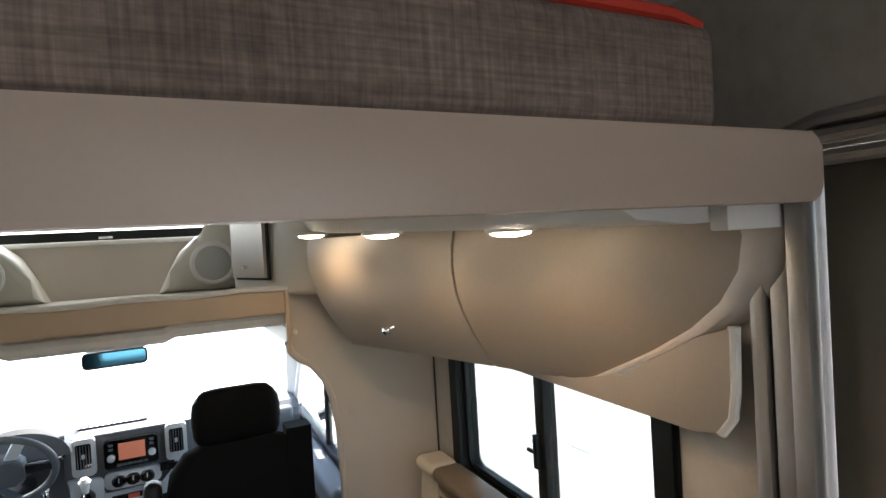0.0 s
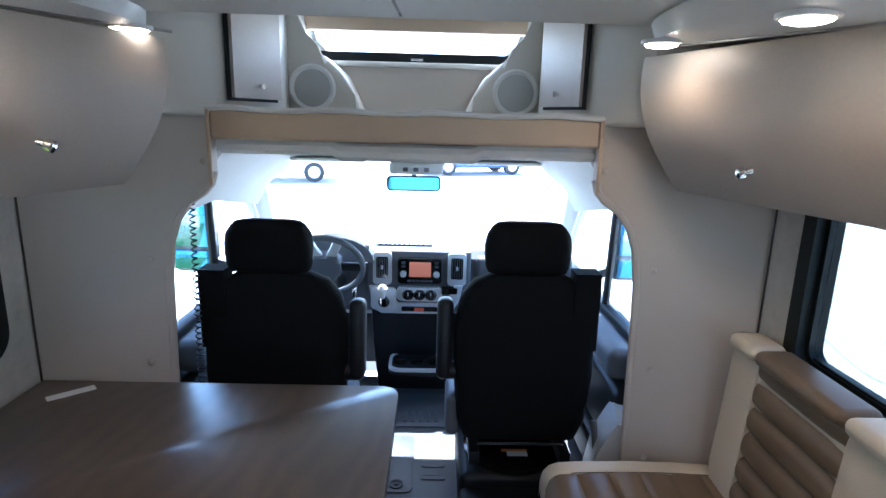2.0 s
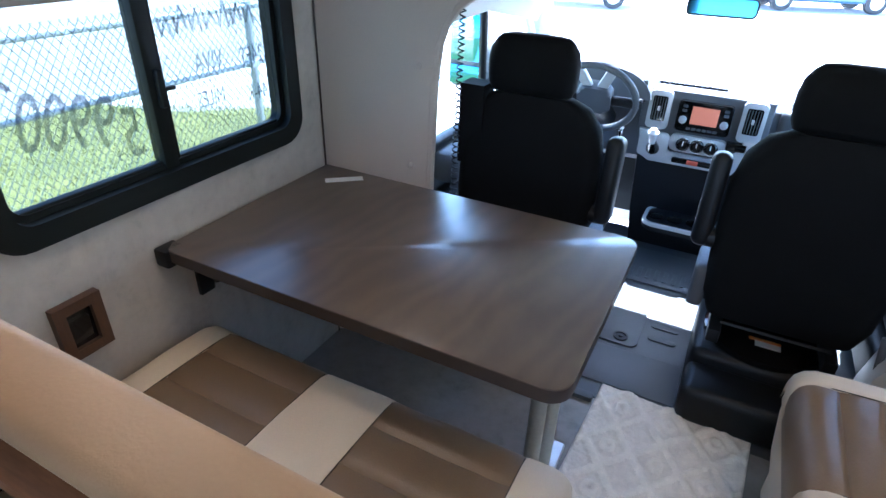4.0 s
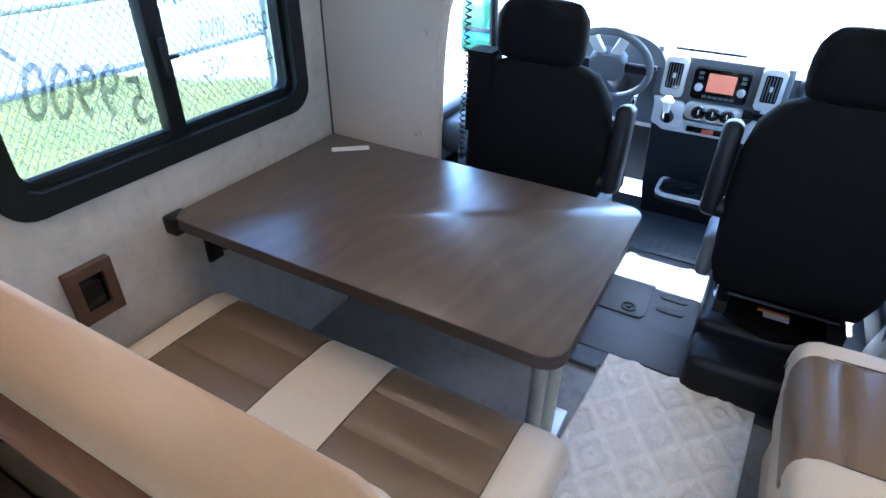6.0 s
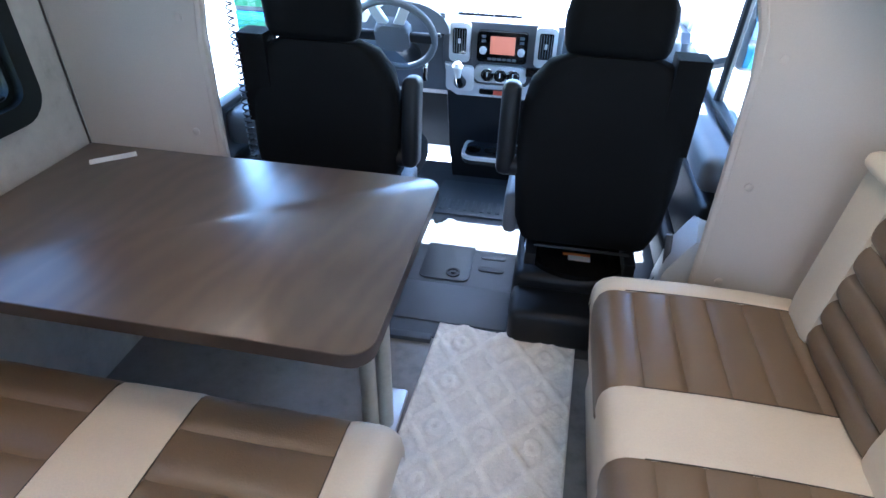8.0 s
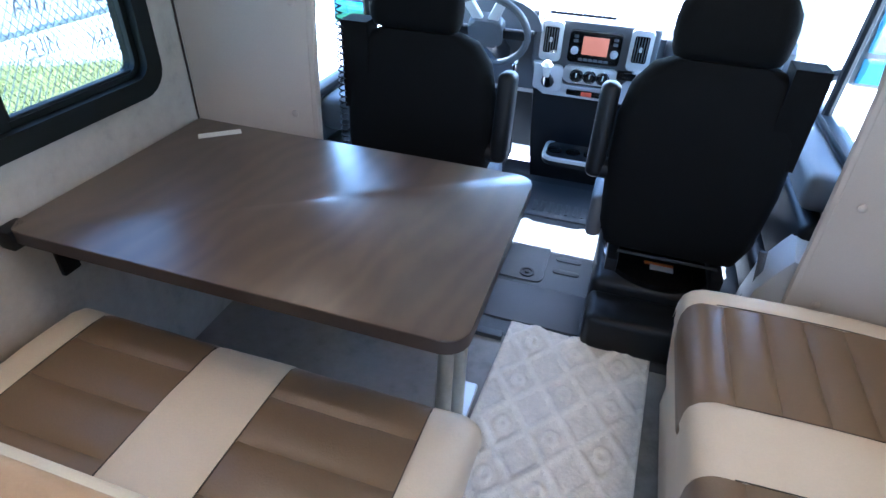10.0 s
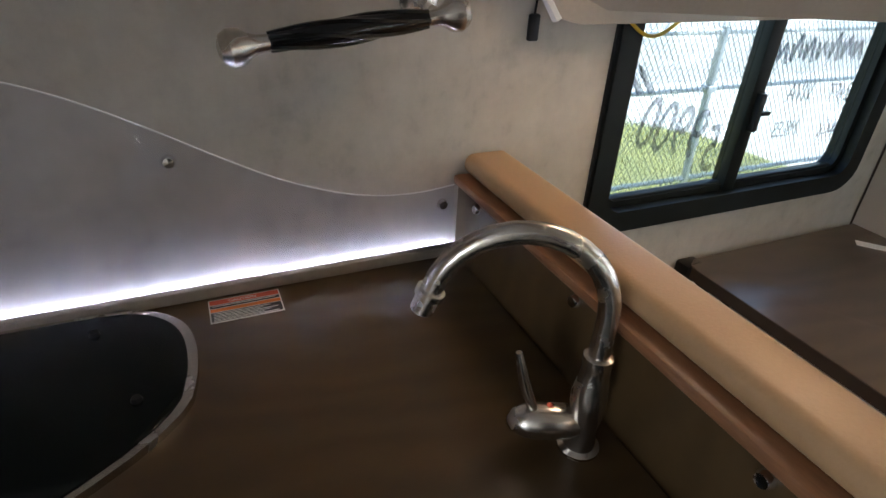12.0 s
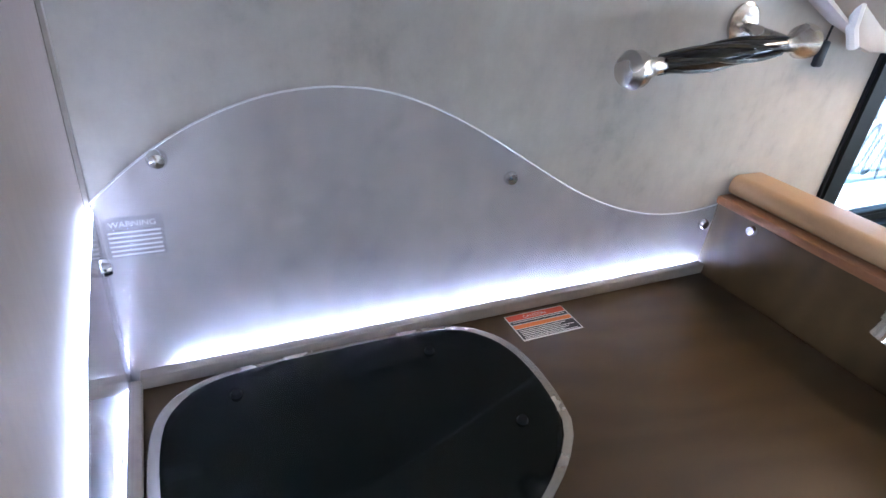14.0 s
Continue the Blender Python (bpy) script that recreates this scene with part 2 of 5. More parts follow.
M["whitecar"] = material("white_car_paint", (0.7, 0.7, 0.7), 0.25, 0, 0.02, bump=0, coat=0.8)
M["tyre"] = material("tyre_rubber", (0.02, 0.02, 0.02), 0.8)
M["yellow"] = material("yellow_wire", (0.6, 0.42, 0.04), 0.5)


# ---- building kit ----
ROOT = {}


def thing(name, loc, label, category, group="", kind=""):
    e = new(name)
    e.location = loc
    e.empty_display_size = 0.05
    ROOT[e.name] = Vector(loc)
    return tagged(e, label, category, group, kind)


def put(name, bm, mat, smooth=True):
    me = bpy.data.meshes.new(name)
    bmesh.ops.recalc_face_normals(bm, faces=bm.faces)
    if smooth:
        for f in bm.faces:
            f.smooth = True
        for e in bm.edges:
            if len(e.link_faces) == 2 and e.calc_face_angle(0) > 0.6:
                e.smooth = False
    bm.to_mesh(me)
    bm.free()
    me.materials.append(mat)
    return new(name, me)


def part(name, bm, mat, parent, label="", smooth=True):
    """One mesh, given in room coordinates, under a thing or a part."""
    top = parent
    while top.parent:
        top = top.parent
    bmesh.ops.translate(bm, vec=-ROOT.get(top.name, Vector()), verts=bm.verts)
    ob = put(name, bm, mat, smooth)
    ob.parent = parent
    return tagged(ob, label)


def solo(name, bm, mat, label, category, group="", kind="", smooth=True):
    """A top-level thing that is one mesh, with its origin at its base."""
    xs = [v.co for v in bm.verts]
    lo = Vector([min(c[i] for c in xs) for i in range(3)])
    hi = Vector([max(c[i] for c in xs) for i in range(3)])
    base = Vector(((lo.x + hi.x) / 2, (lo.y + hi.y) / 2, lo.z))
    bmesh.ops.translate(bm, vec=-base, verts=bm.verts)
    ob = put(name, bm, mat, smooth)
    ob.location = base
    ROOT[ob.name] = base
    return tagged(ob, label, category, group, kind)


def join(*bms):
    out = bmesh.new()
    for b in bms:
        me = bpy.data.meshes.new("tmp")
        b.to_mesh(me)
        b.free()
        out.from_mesh(me)
        bpy.data.meshes.remove(me)
    return out


def box(x0, x1, y0, y1, z0, z1, bev=0.0, seg=2):
    bm = bmesh.new()
    bmesh.ops.create_cube(bm, size=1, matrix=Matrix.LocRotScale(((x0 + x1) / 2, (y0 + y1) / 2, (z0 + z1) / 2), None, (abs(x1 - x0), abs(y1 - y0), abs(z1 - z0))))
    if bev:
        bmesh.ops.bevel(bm, geom=bm.edges[:], offset=min(bev, 0.49 * min(abs(x1 - x0), abs(y1 - y0), abs(z1 - z0))), segments=seg, profile=0.5, affect="EDGES")
    return bm


def at(axis, u, v, a):
    return {"x": (a, u, v), "y": (u, a, v), "z": (u, v, a)}[axis]


def prism(pts, axis, a, b, bev=0.0, seg=2):
    """A polygon in the plane across the axis, drawn out from a to b."""
    bm = bmesh.new()
    lo = [bm.verts.new(at(axis, u, v, a)) for u, v in pts]
    hi = [bm.verts.new(at(axis, u, v, b)) for u, v in pts]
    f0, f1 = bm.faces.new(lo), bm.faces.new(hi)
    n = len(pts)
    for i in range(n):
        bm.faces.new((lo[i], lo[(i + 1) % n], hi[(i + 1) % n], hi[i]))
    if bev:
        bmesh.ops.bevel(bm, geom=list(f0.edges) + list(f1.edges), offset=bev, segments=seg, profile=0.5, affect="EDGES")
    return bm


def rrect(u0, u1, v0, v1, r, n=6):
    pts = []
    for cu, cv, a0 in ((u1 - r, v1 - r, 0), (u0 + r, v1 - r, 90), (u0 + r, v0 + r, 180), (u1 - r, v0 + r, 270)):
        for i in range(n + 1):
            a = radians(a0 + 90 * i / n)
            pts.append((cu + r * math.cos(a), cv + r * math.sin(a)))
    return pts


def ring(outer, inner, axis, a, b):
    """A frame between two outlines of as many points."""
    bm = bmesh.new()
    n = len(outer)
    loops = [[bm.verts.new(at(axis, u, v, w)) for u, v in pts] for pts, w in ((outer, a), (outer, b), (inner, b), (inner, a))]
    for k in range(4):
        p, q = loops[k], loops[(k + 1) % 4]
        for i in range(n):
            bm.faces.new((p[i], p[(i + 1) % n], q[(i + 1) % n], q[i]))
    return bm


def loft(rings, closed=True, caps=True):
    bm = bmesh.new()
    vs = [[bm.verts.new(p) for p in r] for r in rings]
    n = len(rings[0])
    for a, b in zip(vs, vs[1:]):
        for i in range(n if closed else n - 1):
            bm.faces.new((a[i], a[(i + 1) % n], b[(i + 1) % n], b[i]))
    if caps and closed:
        bm.faces.new(vs[0])
        bm.faces.new(vs[-1])
    return bm


def tube(path, r, n=10, closed=False):
    """A pipe along points; r is one radius or one for each point."""
    pts = [Vector(p) for p in path]
    rs = r if isinstance(r, (list, tuple)) else [r] * len(pts)
    rings, up = [], None
    for i, p in enumerate(pts):
        a = pts[i - 1] if (i or closed) else p
        b = pts[(i + 1) % len(pts)] if (i < len(pts) - 1 or closed) else p
        d = (b - a).normalized()
        if up is None:
            up = d.orthogonal().normalized()
        up = (up - d * up.dot(d)).normalized()
        side = d.cross(up)
        rings.append([p + rs[i] * (math.cos(2 * math.pi * k / n) * up + math.sin(2 * math.pi * k / n) * side) for k in range(n)])
    if closed:
        rings.append(rings[0])
        bm = loft(rings, True, False)
        bmesh.ops.remove_doubles(bm, verts=bm.verts, dist=1e-6)
        return bm
    return loft(rings)


def lathe(profile, centre, axis="z", n=24):
    """Profile of (radius, height along the axis)."""
    c = Vector(centre)
    rings = []
    for r, h in profile:
        rr = []
        for k in range(n):
            a = 2 * math.pi * k / n
            u, v = max(r, 1e-4) * math.cos(a), max(r, 1e-4) * math.sin(a)
            rr.append(c + Vector(at(axis, u, v, h)))
        rings.append(rr)
    return loft(rings)


def pillow(x0, x1, y0, y1, z0, z1, r=0.03, puff=0.0):
    """A padded block with round edges and a crowned top."""
    bm = box(x0, x1, y0, y1, z0, z1, r, 4)
    if puff:
        bmesh.ops.subdivide_edges(bm, edges=[e for e in bm.edges if e.calc_length() > 0.12], cuts=3, use_grid_fill=True)
        for v in bm.verts:
            u = (v.co.x - x0) / (x1 - x0) * 2 - 1
            w = (v.co.y - y0) / (y1 - y0) * 2 - 1
            k = max(0, (1 - u ** 4)) * max(0, (1 - w ** 4))
            if v.co.z > (z0 + z1) / 2:
                v.co.z += puff * k
    return bm


def moved(bm, m):
    bmesh.ops.transform(bm, matrix=m, verts=bm.verts)
    return bm


def mx(x, s):
    """A place on the right side, or mirrored to the left."""
    return CX + s * (x - CX)


def channels(u0, u1, v0, v1, z, count, along, amp=0.008, thick=0.036):
    """A padded panel on z with rounded channels running along one way."""
    bm = bmesh.new()
    nu = count * 8
    nv = 6
    grid = []
    for i in range(nu + 1):
        f = i / nu
        k = (f * count) % 1.0
        h = amp * (abs(math.sin(math.pi * f * count)) ** 0.5 - 1) if count > 1 else 0
        row = []
        for j in range(nv + 1):
            g = j / nv
            e = min(1, 6 * min(g, 1 - g) + 0.0) ** 0.5
            edge = min(1, 14 * min(f, 1 - f)) ** 0.5
            zz = z + h - 0.006 * (1 - e) - 0.006 * (1 - edge)
            u, v = u0 + (u1 - u0) * f, v0 + (v1 - v0) * g
            row.append(bm.verts.new((v, u, zz) if along == "x" else (u, v, zz)))
        grid.append(row)
    for i in range(nu):
        for j in range(nv):
            bm.faces.new((grid[i][j], grid[i + 1][j], grid[i + 1][j + 1], grid[i][j + 1]))
    ext = bmesh.ops.extrude_face_region(bm, geom=bm.faces[:])
    bmesh.ops.translate(bm, vec=(0, 0, -thick), verts=[e for e in ext["geom"] if isinstance(e, bmesh.types.BMVert)])
    return bm


def roll(d, r):
    """Drop of a rounded edge at the distance d from its rim."""
    k = max(0.0, r - max(0.0, d))
    return r - math.sqrt(max(0.0, r * r - k * k))


def upholstery(bounds, top, r, lo, hi, axis, count, amp=0.012, crown=0.012):
    """A strip of a crowned cushion, from lo to hi along the axis, padded in count rolls along it."""
    bx0, bx1, by0, by1 = bounds
    c0, c1 = (by0, by1) if axis == "x" else (bx0, bx1)
    nu, nv = max(16, count * 10), 14
    bm = bmesh.new()
    grid = []
    for i in range(nu + 1):
        f = i / nu
        u = c0 + (c1 - c0) * (0.5 - 0.5 * math.cos(math.pi * f)) if count == 1 else c0 + (c1 - c0) * f
        g = (u - c0) / (c1 - c0)
        row = []
        for j in range(nv + 1):
            h = j / nv
            w = lo + (hi - lo) * h
            x, y = (w, u) if axis == "x" else (u, w)
            z = top - roll(min(x - bx0, bx1 - x), r) - roll(min(y - by0, by1 - y), r)
            z += crown * (1 - (2 * g - 1) ** 2) + 0.0035 * noise.noise(Vector((x * 11, y * 11, 3.0)))
            if count > 1:
                z += amp * (abs(math.sin(math.pi * g * count)) ** 0.45 - 1) * min(1.0, 9 * min(h, 1 - h) + 0.25)
            z -= 0.004 * (1 - min(1.0, 9 * min(h, 1 - h))) ** 2
            row.append(bm.verts.new((x, y, z)))
        grid.append(row)
    for i in range(nu):
        for j in range(nv):
            bm.faces.new((grid[i][j], grid[i + 1][j], grid[i + 1][j + 1], grid[i][j + 1]))
    ext = bmesh.ops.extrude_face_region(bm, geom=bm.faces[:])
    bmesh.ops.translate(bm, vec=(0, 0, -0.04), verts=[e for e in ext["geom"] if isinstance(e, bmesh.types.BMVert)])
    return bm


def words(name, text, size, m, mat, parent, thick=0.0005):
    cu = bpy.data.curves.new(name, "FONT")
    cu.body, cu.size, cu.extrude = text, size, thick
    tmp = bpy.data.objects.new(name, cu)
    me = bpy.data.meshes.new_from_object(tmp)
    bpy.data.objects.remove(tmp)
    bm = bmesh.new()
    bm.from_mesh(me)
    bmesh.ops.transform(bm, matrix=m, verts=bm.verts)
    return part(name, bm, mat, parent, smooth=False)


# ---- structure ----
T = 0.05
solo("floor", box(XL - T, XR + T, -2.0, 2.53, -0.06, 0.0), M["vinylfloor"], "mottled grey vinyl floor of the living space", "floor", kind="structure")
WIN_L = (1.393, 2.268, 0.876, 1.50)
WIN_R = (1.345, 2.235, 0.885, 1.50)


def side_wall(name, x0, x1, win, door=None, label=""):
    y0, y1, z0, z1 = win
    bms = [box(x0, x1, -2.0 if not door else -2.0, door[0] if door else y0, 0, 2.06)]
    if door:
        bms += [box(x0, x1, door[0], door[1], door[2], 2.06), box(x0, x1, door[1], y0, 0, 2.06)]
    bms += [box(x0, x1, y0, y1, 0, z0), box(x0, x1, y0, y1, z1, 2.06), box(x0, x1, y1, YB + 0.02, 0, 2.06)]
    return solo(name, join(*bms), M["wall"], label, "wall", kind="structure", smooth=False)


wall_left = side_wall("wall_left", XL - T, XL, WIN_L, None, "mottled grey-beige wallboard beside the dinette and galley")
wall_right = side_wall("wall_right", XR, XR + T, WIN_R, (0.35, 1.06, 1.76), "mottled grey-beige wallboard behind the sofa")
# the opening is added out of view so the cab mirror catches sky
solo("wall_rear", join(box(XL - T, XR + T, -2.05, -2.0, 0, 1.25), box(XL - T, XR + T, -2.05, -2.0, 1.66, 2.06), box(XL - T, 0.10, -2.05, -2.0, 1.25, 1.66), box(1.02, XR + T, -2.05, -2.0, 1.25, 1.66)), M["panel"], "plain taupe rear wall with an unseen opening added for mirror light", "wall", kind="structure")
solo("ceiling", box(XL - T, XR + T, -2.05, 3.6, 2.06, 2.10), M["ceil"], "white roof lining above the raised bed", "ceiling", kind="structure")
for s, nm in ((-1, "corner_trim_left"), (1, "corner_trim_right")):
    x = XL if s < 0 else XR
    solo(nm, tube([(x - s * 0.004, YB - 0.006, 0.0), (x - s * 0.004, YB - 0.006, 1.4)], 0.003, 6), M["tedge"], "thin dark corner bead", "trim", kind="structure")


def flank_y(x):
    d = abs(x - CX)
    return YB + 0.18 * min(1.0, max(0.0, (1.07 - d) / 0.30))


def bulkhead(s):
    pts = [(1.16, 0), (0.86, 0), (0.85, 0.45), (0.845, 0.7), (0.835, 1.0), (0.82, 1.12), (0.795, 1.19), (0.755, 1.245), (0.705, 1.28), (0.682, 1.305), (0.672, 1.34), (0.672, 1.54), (0.77, 1.54), (1.16, 1.54)]
    bm = bmesh.new()
    rings = []
    for dy in (0.0, 0.05):
        rings.append([bm.verts.new((mx(x, s), flank_y(mx(x, s)) + dy, z)) for x, z in pts])
    for r in rings:
        bm.faces.new(r)
    n = len(pts)
    for i in range(n):
        bm.faces.new((rings[0][i], rings[0][(i + 1) % n], rings[1][(i + 1) % n], rings[1][i]))
    return bm


for s, nm in ((-1, "wall_cab_left"), (1, "wall_cab_right")):
    w = solo(nm, bulkhead(s), M["bulk"], "beige vinyl-covered flank of the cab opening", "wall", kind="structure")
    edge = [(0.858, 0.02), (0.846, 0.7), (0.836, 1.0), (0.82, 1.12), (0.795, 1.19), (0.755, 1.245), (0.705, 1.28), (0.682, 1.305), (0.672, 1.34)]
    part("edge_piping", tube([(mx(x, s), 2.58 + 0.012, z) for x, z in edge], 0.016, 8), M["bulk"], w, "padded beige edge roll")
    for x, z in ((0.735, 1.31), (0.695, 1.37), (0.875, 1.06), (0.895, 0.72), (0.905, 0.40)):
        y = flank_y(mx(x, s))
        part("snap", lathe([(0.012, 0.0), (0.012, -0.004), (0.008, -0.007), (0.0, -0.008)], (mx(x, s), y, z), "y", 12), M["bulk"], w)
hd = solo("header", box(mx(0.672, -1), 0.672, 2.58, 2.64, 1.438, 1.525, 0.012, 3), M["header"], "tan vinyl header band over the cab opening", "wall", kind="structure")
lip = [(mx(0.70, -1) + (0.70 - mx(0.70, -1)) * i / 14, 2.575, 1.53 + 0.004 * math.sin(i * 1.7)) for i in range(15)]
part("edge_trim", tube(lip, 0.009, 6), M["white"], hd, "white shelf edge trim")
for s in (-1, 1):
    part("corner_strip", box(mx(0.672, s) - 0.006, mx(0.672, s) + 0.006, 2.568, 2.58, 1.30, 1.53, 0.003), M["header"], hd)

# ---- outside ----
GZ = -0.72
solo("ground", prism([(-400, -300), (400, -300), (400, 500), (-400, 500)], "z", GZ - 0.5, GZ), M["concrete"], "pale sunlit concrete lot", "ground", kind="structure", smooth=False)
solo("road", box(-60, -7.5, -40, 40, GZ - 0.1, GZ + 0.006), material("weathered_asphalt", (0.30, 0.29, 0.28), 0.9, 0, 0.1, 0.6, 14, 0.3), "pale weathered asphalt lane beyond the fence", "road", kind="structure", smooth=False)
solo("lawn", prism([(-7.4, -8), (-1.7, -8), (-1.7, 3.2), (-2.6, 4.6), (-3.9, 6.6), (-5.2, 6.4), (-5.9, 5.7), (-7.2, 5.3), (-7.4, 4.6)], "z", GZ - 0.1, GZ + 0.015), M["grass"], "strip of green lawn under the fence", "lawn", kind="structure", smooth=False)


def window_unit(name, x, s, win, mull, label):
    """Two-pane slider with a wide black rounded frame; s: the side that the room is on."""
    y0, y1, z0, z1 = win
    w = thing(name, (x, (y0 + y1) / 2, z0), label, "window", kind="structure")
    o, i1, i2 = rrect(y0 - 0.02, y1 + 0.02, z0 - 0.02, z1 + 0.02, 0.075), rrect(y0 + 0.03, y1 - 0.03, z0 + 0.03, z1 - 0.03, 0.045), rrect(y0 + 0.045, y1 - 0.045, z0 + 0.045, z1 - 0.045, 0.035)
    fr = part("window_frame", join(ring(o, i1, "x", x, x + s * 0.014), ring(rrect(y0, y1, z0, z1, 0.06), i1, "x", x - s * 0.055, x + s * 0.001), ring(i1, i2, "x", x - s * 0.05, x - s * 0.012)), M["frame"], w)
    part("gasket", ring(rrect(y0 - 0.026, y1 + 0.026, z0 - 0.026, z1 + 0.026, 0.08), o, "x", x - s * 0.001, x + s * 0.007), M["bplastic"], fr)
    part("mullion", box(x - s * 0.045, x - s * 0.004, mull - 0.02, mull + 0.02, z0 + 0.03, z1 - 0.03, 0.004), M["frame"], w)
    part("inner_sash", box(x - s * 0.042, x - s * 0.014, mull + 0.02, mull + 0.034, z0 + 0.03, z1 - 0.03, 0.003), M["frame"], w)
    lt = part("latch", join(box(x - s * 0.006, x + s * 0.012, mull - 0.004, mull + 0.014, 1.06, 1.15, 0.004), box(x + s * 0.004, x + s * 0.014, mull + 0.01, mull + 0.04, 1.098, 1.108, 0.003)), M["bplastic"], w)
    part("track", box(x - s * 0.04, x - s * 0.016, y0 + 0.04, y1 - 0.04, z0 + 0.03, z0 + 0.052, 0.003), M["frame"], w)
    for a, b in ((y0 + 0.04, mull), (mull, y1 - 0.04)):
        p = part("pane", box(x - s * 0.030, x - s * 0.027, a, b, z0 + 0.04, z1 - 0.04), M["tinted"], w, smooth=False)
        p.visible_shadow = False
    return w


win_left = window_unit("window_left", XL, 1, WIN_L, 1.815, "black-framed sliding window with prices marked on its glass")
win_right = window_unit("window_right", XR, -1, WIN_R, 1.775, "black-framed sliding window above the sofa")

# marker writing on the outer face of the glass, read from outside
def marker(text, size, y, z, slant=0):
    words("marker_writing", text, size, Matrix.Translation((XL - 0.034, y, z)) @ Matrix.Rotation(radians(slant), 4, "X") @ Matrix.Diagonal((1, 0.62, 1, 1)) @ Matrix(((0, 0, -1, 0), (-1, 0, 0, 0), (0, 1, 0, 0), (0, 0, 0, 1))), M["grey"], win_left)


marker("'15", 0.085, 2.20, 1.30)
marker("24FT", 0.07, 2.20, 1.10)
marker("VIVA", 0.07, 2.05, 1.11)
marker("44-K", 0.065, 2.20, 1.00)
marker("MILES", 0.06, 2.04, 1.02)
marker("5", 0.17, 1.775, 0.955)
marker(",", 0.10, 1.71, 0.965)
marker("9900", 0.17, 1.70, 0.99, -14)
for k in range(7):
    y = 2.18 - 0.045 * k
    part("marker_stroke", tube([(XL - 0.034, y, 1.205 + 0.012 * (k % 2)), (XL - 0.034, y - 0.012, 1.25 + 0.01 * (k % 3)), (XL - 0.034, y - 0.03, 1.21), (XL - 0.034, y - 0.034, 1.25)], 0.004, 5), M["grey"], win_left)
for k in range(2):
    part("marker_stroke", tube([(XL - 0.034, 1.52 - 0.03 * k, 1.16), (XL - 0.034, 1.475 - 0.03 * k, 1.215)], 0.006, 5), M["grey"], win_left)

# entrance door with its alloy frame
dr = thing("door_1", (XR, 0.7, 0), "dark khaki entrance door with a black window", "door", kind="structure")
part("leaf", box(XR + 0.004, XR + 0.045, 0.36, 1.05, 0.0, 1.75, 0.01), M["khaki"], dr)
part("window", prism(rrect(0.44, 0.93, 0.7, 1.6, 0.07), "x", XR - 0.008, XR + 0.01), M["frame"], dr)
for k, (a, b, d) in enumerate(((1.055, 1.085, 0.03), (1.09, 1.12, 0.018), (1.125, 1.15, 0.024))):
    part("frame_upright", box(XR - d, XR, a, b, 0, 1.735, 0.004), M["alu"], dr)
for k, (z, d) in enumerate(((1.735, 0.03), (1.765, 0.016), (1.79, 0.026))):
    part("frame_head", tube([(XR - 0.012, 1.10 + 0.012 * k, z - 0.03), (XR - 0.012, 1.09, z), (XR - 0.012, 1.04, z + 0.012), (XR - 0.012, 0.4, z + 0.012)], 0.011, 8), M["alu"], dr)

# ---- cab ----
solo("cab_floor", join(box(mx(0.95, -1), 0.95, 2.53, 3.95, -0.06, 0.004), box(-0.17, 0.02, 2.50, 2.535, -0.02, 0.018, 0.004)), M["rubber"], "black ribbed rubber cab floor", "floor", kind="structure")
hatch = solo("floor_hatch", prism(rrect(-0.11, 0.10, 2.87, 3.30, 0.03), "z", 0.004, 0.012, 0.003), M["rubber"], "black rubber floor hatch with a plug", "hatch")
part("plug", lathe([(0.03, 0.012), (0.03, 0.018), (0.022, 0.018), (0.02, 0.014), (0.01, 0.014), (0.008, 0.02), (0, 0.02)], (0.031, 2.917, 0), "z", 18), M["bplastic"], hatch)
solo("floor_mat", box(-0.17, 0.28, 2.61, 2.84, 0.004, 0.011, 0.003), M["dash"], "flat grey rubber sill mat", "mat")
mat = solo("cab_mat", box(-0.16, 0.25, 3.38, 3.72, 0.004, 0.014, 0.004), M["rubber"], "black studded cab floor mat", "mat")
for i in range(9):
    part("rib", box(-0.13 + 0.04 * i, -0.11 + 0.04 * i, 3.42, 3.52, 0.013, 0.018, 0.002), M["rubber"], mat)
for k in range(2):
    solo("floor_rib", prism(rrect(0.13, 0.24, 2.96 + 0.09 * k, 2.99 + 0.09 * k, 0.014), "z", 0.004, 0.010, 0.002), M["rubber"], "raised rib of the rubber floor", "rib", "floor ribs")

# headliner, windscreen, pillars, doors
hl = thing("cab_headliner", (CX, 3.2, 1.3), "off-white moulded cab headliner", "headliner", kind="structure")
half = 0.80
prof = [(-1.0, 1.16), (-0.93, 1.27), (-0.80, 1.36), (-0.74, 1.415), (-0.30, 1.415), (-0.26, 1.40), (0.26, 1.40), (0.30, 1.415), (0.74, 1.415), (0.80, 1.36), (0.93, 1.27), (1.0, 1.16)]
up = [(CX + u * half, z) for u, z in prof]
ring0 = [(x, 2.645, z) for x, z in up] + [(x, 2.645, z + 0.03) for x, z in reversed(up)]
ring1 = [(x, 3.1, z + 0.01) for x, z in up] + [(x, 3.1, z + 0.04) for x, z in reversed(up)]
ring2 = [(CX + (x - CX) * 1.05, 3.80, z - 0.11) for x, z in up] + [(CX + (x - CX) * 1.05, 3.80, z - 0.07) for x, z in reversed(up)]
part("liner", loft([ring0, ring1, ring2]), M["liner"], hl)
part("front_rim", tube([(CX + u * half, 2.66, z + 0.005) for u, z in prof], 0.03, 10), M["white"], hl, "white moulded rim")
for s in (-1, 1):
    part("sun_visor", box(CX + s * 0.25, CX + s * 0.62, 3.62, 3.78, 1.295, 1.31, 0.006), M["liner"], hl)
